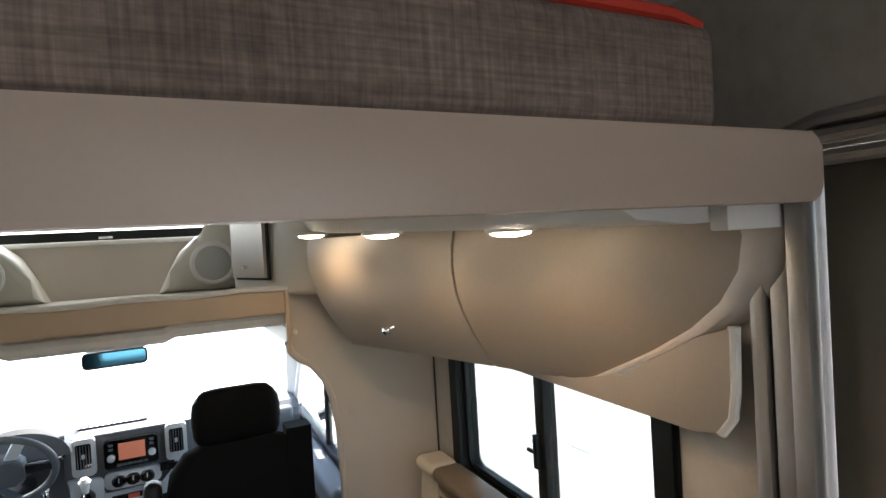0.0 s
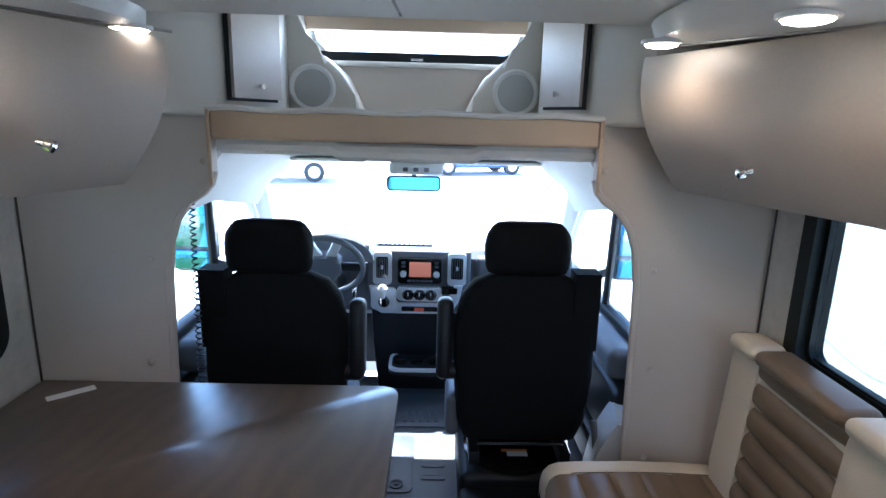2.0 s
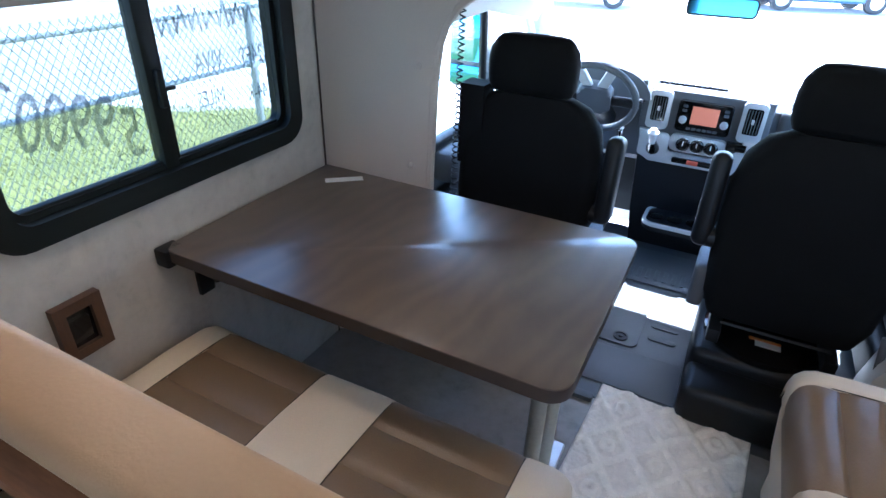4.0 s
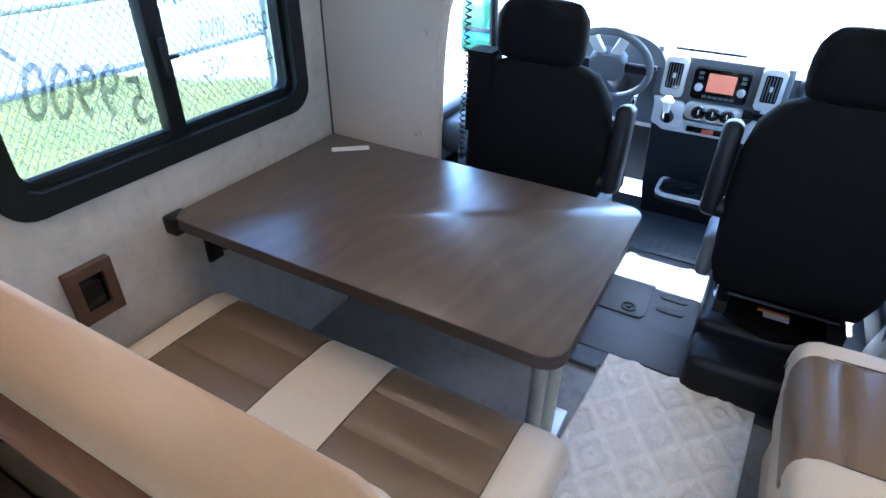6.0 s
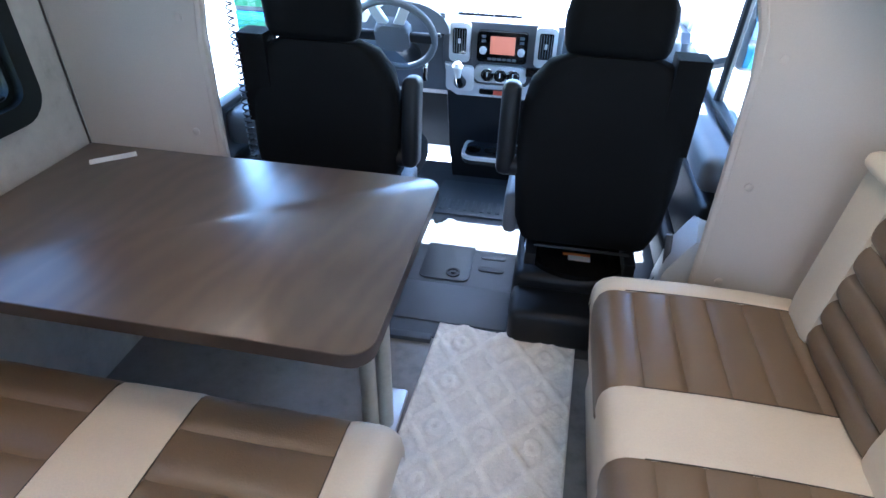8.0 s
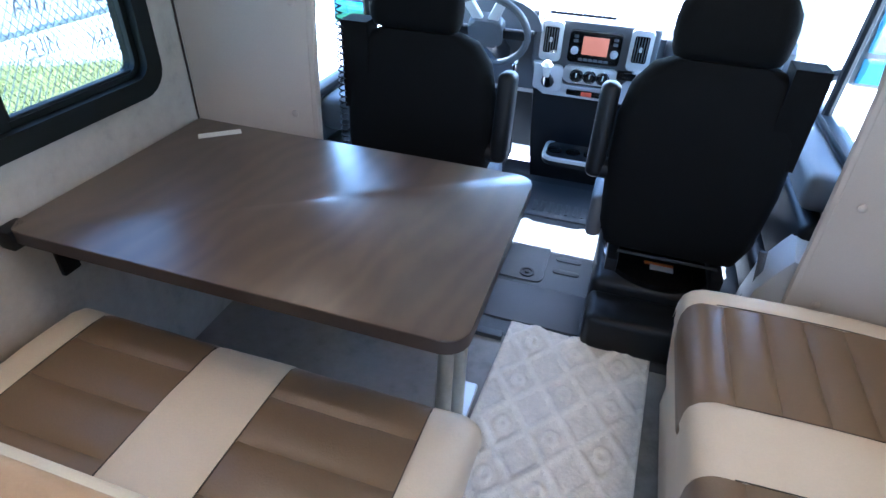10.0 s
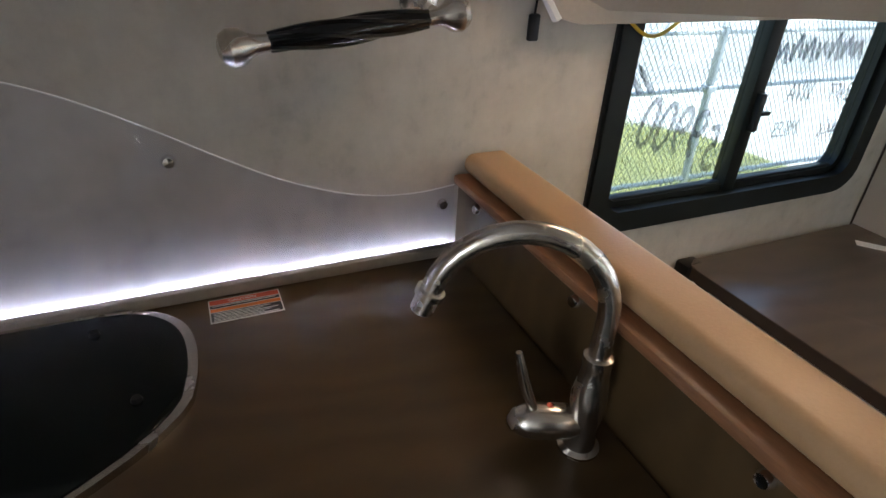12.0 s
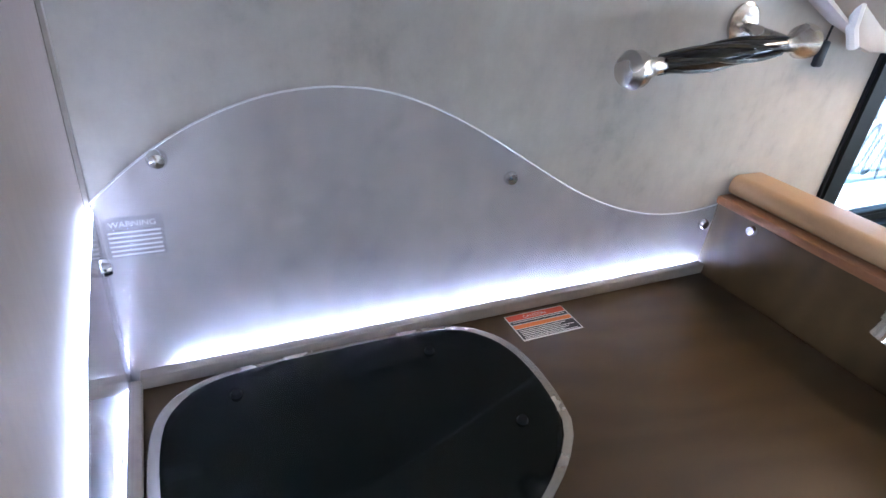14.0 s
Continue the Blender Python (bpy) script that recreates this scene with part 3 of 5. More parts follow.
cons = part("overhead_console", box(CX - 0.13, CX + 0.13, 3.52, 3.72, 1.25, 1.31, 0.02, 3), M["silver"], hl)
for k in (-1, 0, 1):
    part("console_switch", box(CX + k * 0.05 - 0.012, CX + k * 0.05 + 0.012, 3.515, 3.53, 1.265, 1.285, 0.003), M["dash"], cons)
ws = thing("windscreen", (CX, 4.1, 0.78), "large raked windscreen", "windscreen", kind="structure")
p = part("pane", loft([[(CX - 0.84, 3.80, 1.30), (CX + 0.84, 3.80, 1.30)], [(CX - 0.92, 4.42, 0.74), (CX + 0.92, 4.42, 0.74)]], False), M["pane"], ws)
p.visible_shadow = False
for s in (-1, 1):
    part("pillar", loft([[(mx(a, s), b, c) for a, b, c in ((0.86, 3.70, 1.30), (0.95, 3.62, 1.28), (0.97, 3.74, 1.30), (0.89, 3.84, 1.32))], [(mx(a, s), b, c) for a, b, c in ((0.93, 4.20, 0.72), (1.0, 4.10, 0.70), (1.04, 4.3, 0.70), (0.97, 4.42, 0.72))]]), M["liner"], ws, "off-white windscreen pillar")
    part("pillar_seal", tube([(mx(0.945, s), 3.60, 1.29), (mx(0.955, s), 3.30, 1.32), (mx(0.945, s), 2.9, 1.30)], 0.02, 8), M["bplastic"], ws)


def cab_door(s):
    d = thing("cab_door", (mx(0.95, s), 3.2, 0), "dark grey front door with tall side window", "car door", "cab doors", "structure")
    part("skin", join(box(mx(0.95, s), mx(1.01, s), 2.62, 4.2, -0.2, 0.70, 0.01), box(mx(0.95, s), mx(1.01, s), 2.62, 2.74, 0.70, 1.34)), M["dash"], d)
    part("trim_panel", box(mx(0.87, s), mx(0.95, s), 2.78, 3.9, 0.25, 0.52, 0.03, 3), M["bplastic"], d)
    part("arm_shelf", box(mx(0.84, s), mx(0.96, s), 2.80, 3.6, 0.55, 0.68, 0.04, 4), M["dash"], d)
    part("door_pocket", box(mx(0.84, s), mx(0.95, s), 2.80, 3.7, 0.06, 0.22, 0.03, 3), M["bplastic"], d)
    q = part("pane", box(mx(0.975, s), mx(0.979, s), 2.74, 3.95, 0.68, 1.34), M["pane"], d)
    q.visible_shadow = False
    part("window_frame", join(tube([(mx(0.965, s), 2.76, 0.70), (mx(0.965, s), 2.78, 1.30), (mx(0.96, s), 3.3, 1.33), (mx(0.955, s), 3.62, 1.27), (mx(0.97, s), 4.1, 0.72)], 0.022, 8)), M["white"], d)
    part("quarter_post", tube([(mx(0.965, s), 3.30, 0.68), (mx(0.96, s), 3.24, 1.32)], 0.018, 8), M["bplastic"], d)
    part("belt_seal", box(mx(0.945, s), mx(0.985, s), 2.74, 4.1, 0.675, 0.705, 0.008), M["bplastic"], d)
    m = thing("door_mirror", (mx(1.18, s), 3.62, 0.72), "tall dark door mirror with two glasses", "mirror", "door mirrors")
    part("housing", box(mx(1.08, s), mx(1.30, s), 3.60, 3.70, 0.72, 1.10, 0.04, 4), M["dash"], m)
    part("upper_glass", box(mx(1.10, s), mx(1.28, s), 3.588, 3.599, 0.86, 1.08, 0.004), M["mirror"], m)
    part("lower_glass", box(mx(1.10, s), mx(1.28, s), 3.588, 3.599, 0.745, 0.84, 0.004), M["mirror"], m)
    part("arm", tube([(mx(1.0, s), 3.66, 0.74), (mx(1.09, s), 3.65, 0.77)], 0.03, 8), M["bplastic"], m)


for s in (-1, 1):
    cab_door(s)
    solo("cab_pillar", prism([(mx(0.86, s), 2.60), (mx(1.0, s), 2.60), (mx(1.0, s), 2.76), (mx(0.93, s), 2.76)], "z", 0, 1.36), M["white"], "white door pillar trim", "pillar", "door pillars", "structure")
solo("bonnet", loft([[(CX - 0.85, 4.45, 0.70), (CX + 0.85, 4.45, 0.70), (CX + 0.85, 4.45, -0.2), (CX - 0.85, 4.45, -0.2)], [(CX - 0.75, 5.0, 0.42), (CX + 0.75, 5.0, 0.42), (CX + 0.75, 5.0, -0.3), (CX - 0.75, 5.0, -0.3)]]), M["whitecar"], "white bonnet of the motorhome", "bonnet", kind="structure")
solo("firewall", box(mx(0.95, -1), 0.95, 4.3, 4.4, -0.06, 0.6), M["bplastic"], "black bulkhead under the dashboard", "wall", kind="structure")

for s in (-1, 1):
    lower = [[(mx(a, s), b, z) for a, b in ((0.80 - k, 2.64), (0.87, 2.62), (0.93, 2.70), (0.93, 2.86), (0.84 - k, 2.84))] for z, k in ((0.02, 0.06), (0.20, 0.055), (0.34, 0.03), (0.42, -0.01), (0.47, -0.04))]
    solo("pillar_cover", loft(lower), M["silver"], "pale grey moulded belt cover at the foot of the pillar", "trim", "pillar covers", "structure")

# dashboard
db = thing("dashboard", (CX, 3.9, 0.2), "grey dashboard with silver centre stack", "dashboard")
sec = [(3.84, 0.46), (3.84, 0.60), (3.86, 0.76), (3.90, 0.80), (4.40, 0.77), (4.40, 0.40), (3.95, 0.40)]
part("body", prism(sec, "x", mx(0.94, -1), 0.94, 0.012), M["dash"], db)
part("instrument_hood", loft([[(-0.345 + 0.20 * math.cos(a), y, 0.77 + h * math.sin(a)) for a in [math.pi * i / 12 for i in range(13)]] for y, h in ((3.70, 0.13), (3.72, 0.15), (4.1, 0.10))], True), M["dash"], db)
part("instrument_panel", box(-0.52, -0.17, 3.705, 3.72, 0.76, 0.86, 0.005), M["gloss"], db)
part("defrost_vent", box(-0.30, 0.16, 3.99, 4.10, 0.79, 0.806, 0.004), M["bplastic"], db)
for i in range(16):
    part("vent_slat", box(-0.29 + 0.027 * i, -0.278 + 0.027 * i, 3.985, 4.095, 0.806, 0.81, 0.001), M["silver"], db)
stack = part("centre_console_face", prism([(-0.19, 0.82), (0.37, 0.82), (0.37, 0.62), (0.33, 0.50), (0.30, 0.47), (-0.11, 0.47), (-0.16, 0.49), (-0.19, 0.62)], "y", 3.775, 3.86, 0.015, 3), M["dash"], db)
part("silver_surround", join(prism([(-0.175, 0.625), (-0.12, 0.625), (-0.02, 0.53), (0.22, 0.53), (0.27, 0.585), (0.285, 0.64), (0.33, 0.64), (0.31, 0.55), (0.27, 0.475), (-0.11, 0.475), (-0.15, 0.50)], "y", 3.745, 3.78, 0.006, 2)), M["silver"], stack)
for xa in (-0.105, 0.295):
    v = part("air_vent", prism(rrect(xa - 0.05, xa + 0.05, 0.635, 0.815, 0.02), "y", 3.75, 3.79, 0.006), M["silver"], stack, "silver vent surround")
    part("vent_mouth", prism(rrect(xa - 0.032, xa + 0.032, 0.675, 0.79, 0.008), "y", 3.742, 3.76), M["gloss"], v)
    for i in range(5):
        part("vane", box(xa - 0.026 + 0.012 * i, xa - 0.022 + 0.012 * i, 3.738, 3.75, 0.68, 0.785), M["dash"], v)
    part("vent_tab", box(xa - 0.006, xa + 0.006, 3.73, 3.745, 0.725, 0.745, 0.002), M["silver"], v)
radio = part("radio", prism(rrect(-0.022, 0.212, 0.645, 0.785, 0.015), "y", 3.745, 3.785, 0.006), M["gloss"], stack, "gloss black radio")
part("screen", box(0.04, 0.155, 3.738, 3.748, 0.685, 0.765, 0.002), M["screen"], radio, "amber lit radio screen")
for xa in (0.008, 0.185):
    part("radio_knob", lathe([(0.017, 0), (0.017, -0.018), (0.012, -0.022), (0, -0.022)], (xa, 3.748, 0.70), "y", 16), M["silver"], radio)
    for k in range(2):
        part("radio_button", box(xa - 0.010, xa + 0.010, 3.741, 3.748, 0.735 + 0.02 * k, 0.748 + 0.02 * k, 0.002), M["dash"], radio)
for i in range(6):
    part("radio_button", box(0.03 + 0.023 * i, 0.049 + 0.023 * i, 3.741, 3.748, 0.655, 0.667, 0.002), M["dash"], radio)
clim = part("climate_panel", prism(rrect(-0.03, 0.22, 0.545, 0.625, 0.03), "y", 3.75, 3.785, 0.006), M["silver"], stack)
for xa in (0.035, 0.096, 0.157):
    part("dial", lathe([(0.029, 0), (0.029, -0.01), (0.024, -0.024), (0.018, -0.026), (0.018, -0.02), (0, -0.02)], (xa, 3.752, 0.582), "y", 22), M["gloss"], clim)
    part("dial_ring", lathe([(0.032, 0.0), (0.032, -0.008), (0.028, -0.009)], (xa, 3.752, 0.582), "y", 22), M["chrome"], clim)
    part("dial_mark", box(xa - 0.002, xa + 0.002, 3.722, 3.728, 0.582, 0.602), M["white"], clim)
sw = part("switch_bar", prism(rrect(0.0, 0.20, 0.492, 0.517, 0.006), "y", 3.735, 3.75, 0.003), M["gloss"], stack)
part("hazard_switch", box(0.07, 0.12, 3.728, 3.737, 0.494, 0.515, 0.002), M["redprint"], sw, "red hazard switch")
part("storage_slot", box(0.215, 0.30, 3.74, 3.78, 0.59, 0.625, 0.004), M["gloss"], stack)
sg = part("shifter_gate", prism(rrect(-0.165, -0.03, 0.50, 0.62, 0.02), "y", 3.735, 3.76, 0.004), M["silver"], stack)
part("shift_boot", loft([[(-0.095 + 0.034 * c, 3.735 + 0.01, 0.535 + 0.034 * q) for c, q in [(math.cos(k * 0.5236), math.sin(k * 0.5236)) for k in range(12)]], [(-0.095 + 0.014 * c, 3.66 , 0.60 + 0.02 * q) for c, q in [(math.cos(k * 0.5236), math.sin(k * 0.5236)) for k in range(12)]]]), M["gloss"], sg)
part("shift_knob", tube([(-0.095, 3.665, 0.59), (-0.095, 3.655, 0.63), (-0.095, 3.65, 0.645), (-0.095, 3.648, 0.662)], [0.014, 0.02, 0.026, 0.014], 12), M["white"], sg)
part("console_lower", prism([(-0.17, 0.47), (0.32, 0.47), (0.29, 0.20), (0.27, 0.0), (-0.13, 0.0), (-0.15, 0.20)], "y", 3.80, 4.3, 0.01), M["bplastic"], db)
tray = part("cup_tray", prism(rrect(-0.06, 0.23, 3.60, 3.82, 0.06), "z", 0.175, 0.213, 0.01, 3), M["bplastic"], db, "black cup holder tray with a silver rim")
part("tray_rim", ring(rrect(-0.062, 0.232, 3.598, 3.822, 0.062), rrect(-0.046, 0.216, 3.614, 3.806, 0.05), "z", 0.200, 0.217), M["silver"], tray)
for xa in (-0.005, 0.085, 0.175):
    part("cup_well", lathe([(0.037, 0.0), (0.037, 0.003), (0.03, 0.003), (0.028, 0.001), (0, 0.001)], (xa, 3.70, 0.215), "z", 20), M["gloss"], tray)
part("passenger_pad", box(0.40, 0.90, 3.82, 3.90, 0.62, 0.78, 0.03, 3), M["dash"], db)

# steering wheel, raked
sw = thing("steering_wheel", (-0.355, 3.50, 0.80), "dark grey steering wheel with silver-grey hub", "steering wheel")
tilt = Matrix.Translation((-0.355, 3.50, 0.80)) @ Matrix.Rotation(radians(-62), 4, "X")
R0 = 0.178
part("rim", moved(tube([(R0 * math.cos(2 * math.pi * k / 40), R0 * math.sin(2 * math.pi * k / 40), 0) for k in range(40)], 0.016, 10, True), tilt @ Matrix.Rotation(math.pi, 4, "X")), M["dash"], sw)
hub = part("hub", moved(prism(rrect(-0.075, 0.075, -0.075, 0.06, 0.035), "z", -0.03, 0.03, 0.015, 3), tilt), M["dash"], sw, "satin grey airbag cover")
part("emblem", moved(prism(rrect(-0.024, 0.024, -0.025, 0.022, 0.010), "z", 0.030, 0.036, 0.002), tilt), M["silver"], hub, "plain silver emblem")
for a in (0, 180, 245, 295):
    part("spoke", moved(box(0.06, R0 - 0.008, -0.022, 0.022, -0.014, 0.012, 0.008), tilt @ Matrix.Rotation(radians(a), 4, "Z")), M["silver"] if a > 200 else M["bplastic"], sw)
part("column", tube([(-0.355, 3.52, 0.79), (-0.355, 3.86, 0.62)], 0.045, 12), M["bplastic"], sw)
part("stalk", tube([(-0.30, 3.58, 0.78), (-0.16, 3.56, 0.80)], 0.010, 8), M["bplastic"], sw)
part("ignition_key", join(tube([(-0.255, 3.60, 0.68), (-0.225, 3.56, 0.67)], 0.012, 8), box(-0.235, -0.215, 3.53, 3.56, 0.60, 0.665, 0.005)), M["chrome"], sw, "bright ignition key")

# inside mirror
tip_up = Matrix.Translation((0.06, 3.66, 1.19)) @ Matrix.Rotation(radians(3.5), 4, "Z") @ Matrix.Rotation(radians(-4.6), 4, "X") @ Matrix.Translation((-0.06, -3.66, -1.19))
im = thing("rear_view_mirror", (CX - 0.01, 3.62, 1.16), "dark rear view mirror with the blue of reflected daylight in its tint", "mirror")
part("shell", moved(prism(rrect(-0.075, 0.195, 1.155, 1.232, 0.02), "y", 3.655, 3.685, 0.006, 3), tip_up), M["bplastic"], im)
part("mirror_glass", moved(prism(rrect(-0.067, 0.187, 1.163, 1.224, 0.015), "y", 3.650, 3.656), tip_up), M["mirror"], im)
part("stem", tube([(0.06, 3.68, 1.22), (0.06, 3.70, 1.28)], 0.014, 8), M["bplastic"], im)


def cab_seat(s, x, z):
    """Cab bucket seat seen from behind; s: the side of the belt guide."""
    e = thing("driver_seat" if s < 0 else "passenger_seat", (x, 2.85, 0), "black cloth cab seat with headrest and raised armrest", "car seat", "cab seats")
    w = 0.255
    rows = []
    for zz, ww, y, d in ((0.34, 0.215, 2.72, 0.10), (0.42, 0.24, 2.70, 0.13), (0.60, w, 2.70, 0.14), (0.78, w, 2.715, 0.13), (0.88, 0.235, 2.73, 0.115), (0.94, 0.19, 2.74, 0.10), (0.968, 0.13, 2.745, 0.07)):
        pr = rrect(x - ww, x + ww, y, y + d, min(0.05, d / 2.2), 4)
        rows.append([(u, v, zz + z) for u, v in pr])
    part("backrest", loft(rows), M["black"], e)
    hz, hx = 1.06 + z, (-0.022 if s < 0 else 0.0)
    rows = []
    for f in (-1, -0.92, -0.7, -0.3, 0.1, 0.5, 0.8, 0.95, 1.0):
        ww = 0.155 * (1 - 0.30 * max(0, f) ** 3 - 0.12 * max(0, -f) ** 4) * (0.80 if abs(f) == 1 else 1)
        dd = 0.055 * (1 - abs(f) ** 4 * 0.6)
        rows.append([(u, v, hz + 0.095 * f) for u, v in rrect(x + hx - ww, x + hx + ww, 2.79 - dd, 2.79 + dd, dd * 0.9, 5)])
    head = part("headrest", loft(rows), M["black"], e)
    for k in (-1, 1):
        part("headrest_post", tube([(x + hx + k * 0.075, 2.785, 0.93 + z), (x + hx + k * 0.075, 2.785, 0.99 + z)], 0.008, 8), M["chrome"], head)
        part("post_guide", lathe([(0.017, -0.004), (0.015, 0.012), (0, 0.012)], (x + hx + k * 0.075, 2.785, 0.962 + z), "z", 12), M["bplastic"], head)
    part("belt_guide", loft([[(x + s * u, 2.72 + v, zz + z) for u, v in ((0.165, 0), (0.255, 0), (0.255, 0.09), (0.165, 0.09))] for zz in (0.70, 0.95, 0.985)]), M["black"], e)
    part("seat_cushion", pillow(x - 0.25, x + 0.25, 2.76, 3.28, 0.34 + z, 0.48 + z, 0.05, 0.01), M["black"], e)
    ax = x - s * 0.29
    arm = part("armrest", moved(box(-0.03, 0.03, -0.04, 0.05, -0.03, 0.27, 0.025, 4), Matrix.Translation((ax, 2.76, 0.60 + z)) @ Matrix.Rotation(radians(-8), 4, "X")), M["bplastic"], e)
    part("armrest_hinge", lathe([(0.035, -0.03), (0.035, 0.03)], (ax + s * 0.03, 2.76, 0.60 + z), "x", 14), M["bplastic"], e)
    part("recline_cover", box(ax + s * 0.01, ax + s * 0.06, 2.74, 2.92, 0.34 + z, 0.50 + z, 0.02, 3), M["dash"], e, "grey plastic recliner cover")
    part("swivel_plate", lathe([(0.20, 0.0), (0.20, 0.02), (0.17, 0.03), (0, 0.03)], (x, 2.92, 0.20), "z", 28), M["gloss"], e)
    ped = part("pedestal", join(box(x - 0.22, x + 0.22, 2.72, 3.20, 0.0, 0.20, 0.03, 3), box(x - 0.22, x + 0.24, 2.56, 2.74, 0.0, 0.15, 0.03, 3)), M["bplastic"], e)
    part("warning_label", box(x - 0.03, x + 0.05, 2.80, 2.83, 0.232, 0.2335), M["white"], ped, "white and orange label")
    part("label_band", box(x - 0.05, x + 0.05, 2.83, 2.845, 0.232, 0.2345), M["orange"], ped)
    for k in (-1, 1):
        part("slide_rail", box(x + k * 0.17 - 0.02, x + k * 0.17 + 0.02, 2.70, 3.15, 0.26, 0.31, 0.005), M["bplastic"], e)
    part("tilt_bar", tube([(x - 0.16, 2.71, 0.33 + z), (x + 0.16, 2.71, 0.33 + z)], 0.006, 8), M["bplastic"], e)
    part("belt_stalk", tube([(x + s * 0.26, 2.80, 0.12), (x + s * 0.29, 2.72, 0.30), (x + s * 0.28, 2.75, 0.42)], 0.012, 8), M["dash"], e)
    part("belt_buckle", ring(rrect(x + s * 0.33 - 0.016, x + s * 0.33 + 0.016, 0.235, 0.265, 0.005), rrect(x + s * 0.33 - 0.010, x + s * 0.33 + 0.010, 0.241, 0.259, 0.003), "y", 2.74, 2.745), M["chrome"], e)


cab_seat(-1, -0.395, 0.0)
cab_seat(1, 0.505, 0.012)

# coiled cord by the driver's door
cord = []
for i in range(420):
    f = i / 419
    a = f * 2 * math.pi * 38
    rr = 0.009 + 0.004 * f
    cord.append((-0.650 - 0.012 * f + rr * math.cos(a), 2.72 + rr * math.sin(a), 1.28 - 0.80 * f))
cc = solo("coiled_cord", tube(cord, 0.0028, 5), M["bplastic"], "black coiled cord hanging by the cab door", "cord")

# ---- over-cab shelf ----
solo("cab_shelf", box(XL, XR, 2.60, 3.62, 1.47, 1.505, 0.006), M["pod"], "moulded shelf over the cab", "shelf", kind="structure")


def corner_pod(s):
    pts = [(0.757, 2.42), (0.70, 2.50), (0.645, 2.66), (0.545, 2.95), (0.585, 3.22), (1.14, 3.22), (1.14, 2.42)]
    e = thing("corner_locker", (mx(0.85, s), 2.8, 1.505), "moulded taupe corner locker with flap door", "locker", "corner lockers")
    part("body", prism([(mx(x, s), y) for x, y in pts], "z", 1.506, 2.0, 0.02, 3), M["pod"], e)
    a, b = Vector((mx(0.638, s), 2.655, 0)), Vector((mx(0.552, s), 2.905, 0))
    d = (b - a).normalized()
    n = Vector((d.y, -d.x, 0))
    if n.x * s > 0:
        n = -n
    def quad(o0, o1, z0, z1, f0, f1):
        r0 = []
        for o in (o0, o1):
            r0.append([tuple(a + (b - a) * f + n * o + Vector((0, 0, z))) for f, z in ((f0, z0), (f1, z0), (f1, z1), (f0, z1))])
        return loft(r0)
    part("gasket", quad(0.0, 0.006, 1.555, 1.85, 0.0, 1.0), M["frame"], e)
    dd = part("flap", quad(0.004, 0.018, 1.565, 1.86, 0.06, 1.02), M["door"], e)
    c = a + (b - a) * 0.55 + n * 0.018
    part("lock", tube([tuple(c + Vector((0, 0, 1.605))), tuple(c + n * 0.008 + Vector((0, 0, 1.605))), tuple(c + n * 0.016 + Vector((0, 0, 1.605)))], [0.007, 0.006, 0.009], 10), M["chrome"], dd)
    # speaker pod beside the centre panel
    q = thing("speaker_pod", (mx(0.48, s), 3.2, 1.505), "grey moulded pod with a round white-rimmed speaker", "speaker", "cab speakers")
    part("shell", prism([(mx(x, s), z) for x, z in ((0.66, 1.506), (0.27, 1.506), (0.315, 1.60), (0.36, 1.68), (0.42, 1.735), (0.48, 1.77), (0.53, 1.82), (0.55, 2.0), (0.66, 2.0))], "y", 3.20, 3.42, 0.025, 3), M["pod"], q)
    part("speaker_ring", lathe([(0.094, 0.0), (0.094, -0.012), (0.086, -0.018), (0.074, -0.012), (0.074, 0.0)], (mx(0.485, s), 3.20, 1.622), "y", 32), M["white"], q)
    part("speaker_grille", lathe([(0.075, 0.0), (0.075, -0.006), (0.04, -0.010), (0, -0.011)], (mx(0.485, s), 3.20, 1.622), "y", 28), M["grille"], q)
    part("screw", lathe([(0.008, 0), (0.006, -0.008), (0, -0.009)], (mx(0.475, s), 3.20, 1.835), "y", 10), M["chrome"], q)


for s in (-1, 1):
    corner_pod(s)
solo("over_cab_panel", loft([[(CX - 0.30, 3.30, 1.505), (CX + 0.30, 3.30, 1.505), (CX + 0.30, 3.33, 1.505), (CX - 0.30, 3.33, 1.505)], [(CX - 0.52, 3.38, 1.735), (CX + 0.52, 3.38, 1.735), (CX + 0.52, 3.41, 1.735), (CX - 0.52, 3.41, 1.735)]]), M["bulk"], "plain tan panel under the over-cab window", "panel", kind="structure")
ow = thing("window_over_cab", (CX, 3.4, 1.735), "narrow black-framed over-cab window", "window", kind="structure")
part("window_frame", ring(rrect(CX - 0.56, CX + 0.56, 1.742, 1.98, 0.03), rrect(CX - 0.51, CX + 0.51, 1.785, 1.94, 0.035), "y", 3.385, 3.42), M["frame"], ow)
q = part("pane", box(CX - 0.51, CX + 0.51, 3.40, 3.404, 1.785, 1.945), M["pane"], ow)
q.visible_shadow = False
part("sill", box(CX - 0.54, CX + 0.54, 3.355, 3.40, 1.725, 1.745, 0.004), M["ceil"], ow, "pale sill")
part("catch", box(CX - 0.025, CX + 0.03, 3.375, 3.388, 1.752, 1.764, 0.004), M["chrome"], ow)
part("shade", box(CX - 0.57, CX + 0.57, 3.33, 3.36, 1.862, 1.96, 0.012), M["header"], ow, "rolled tan shade")
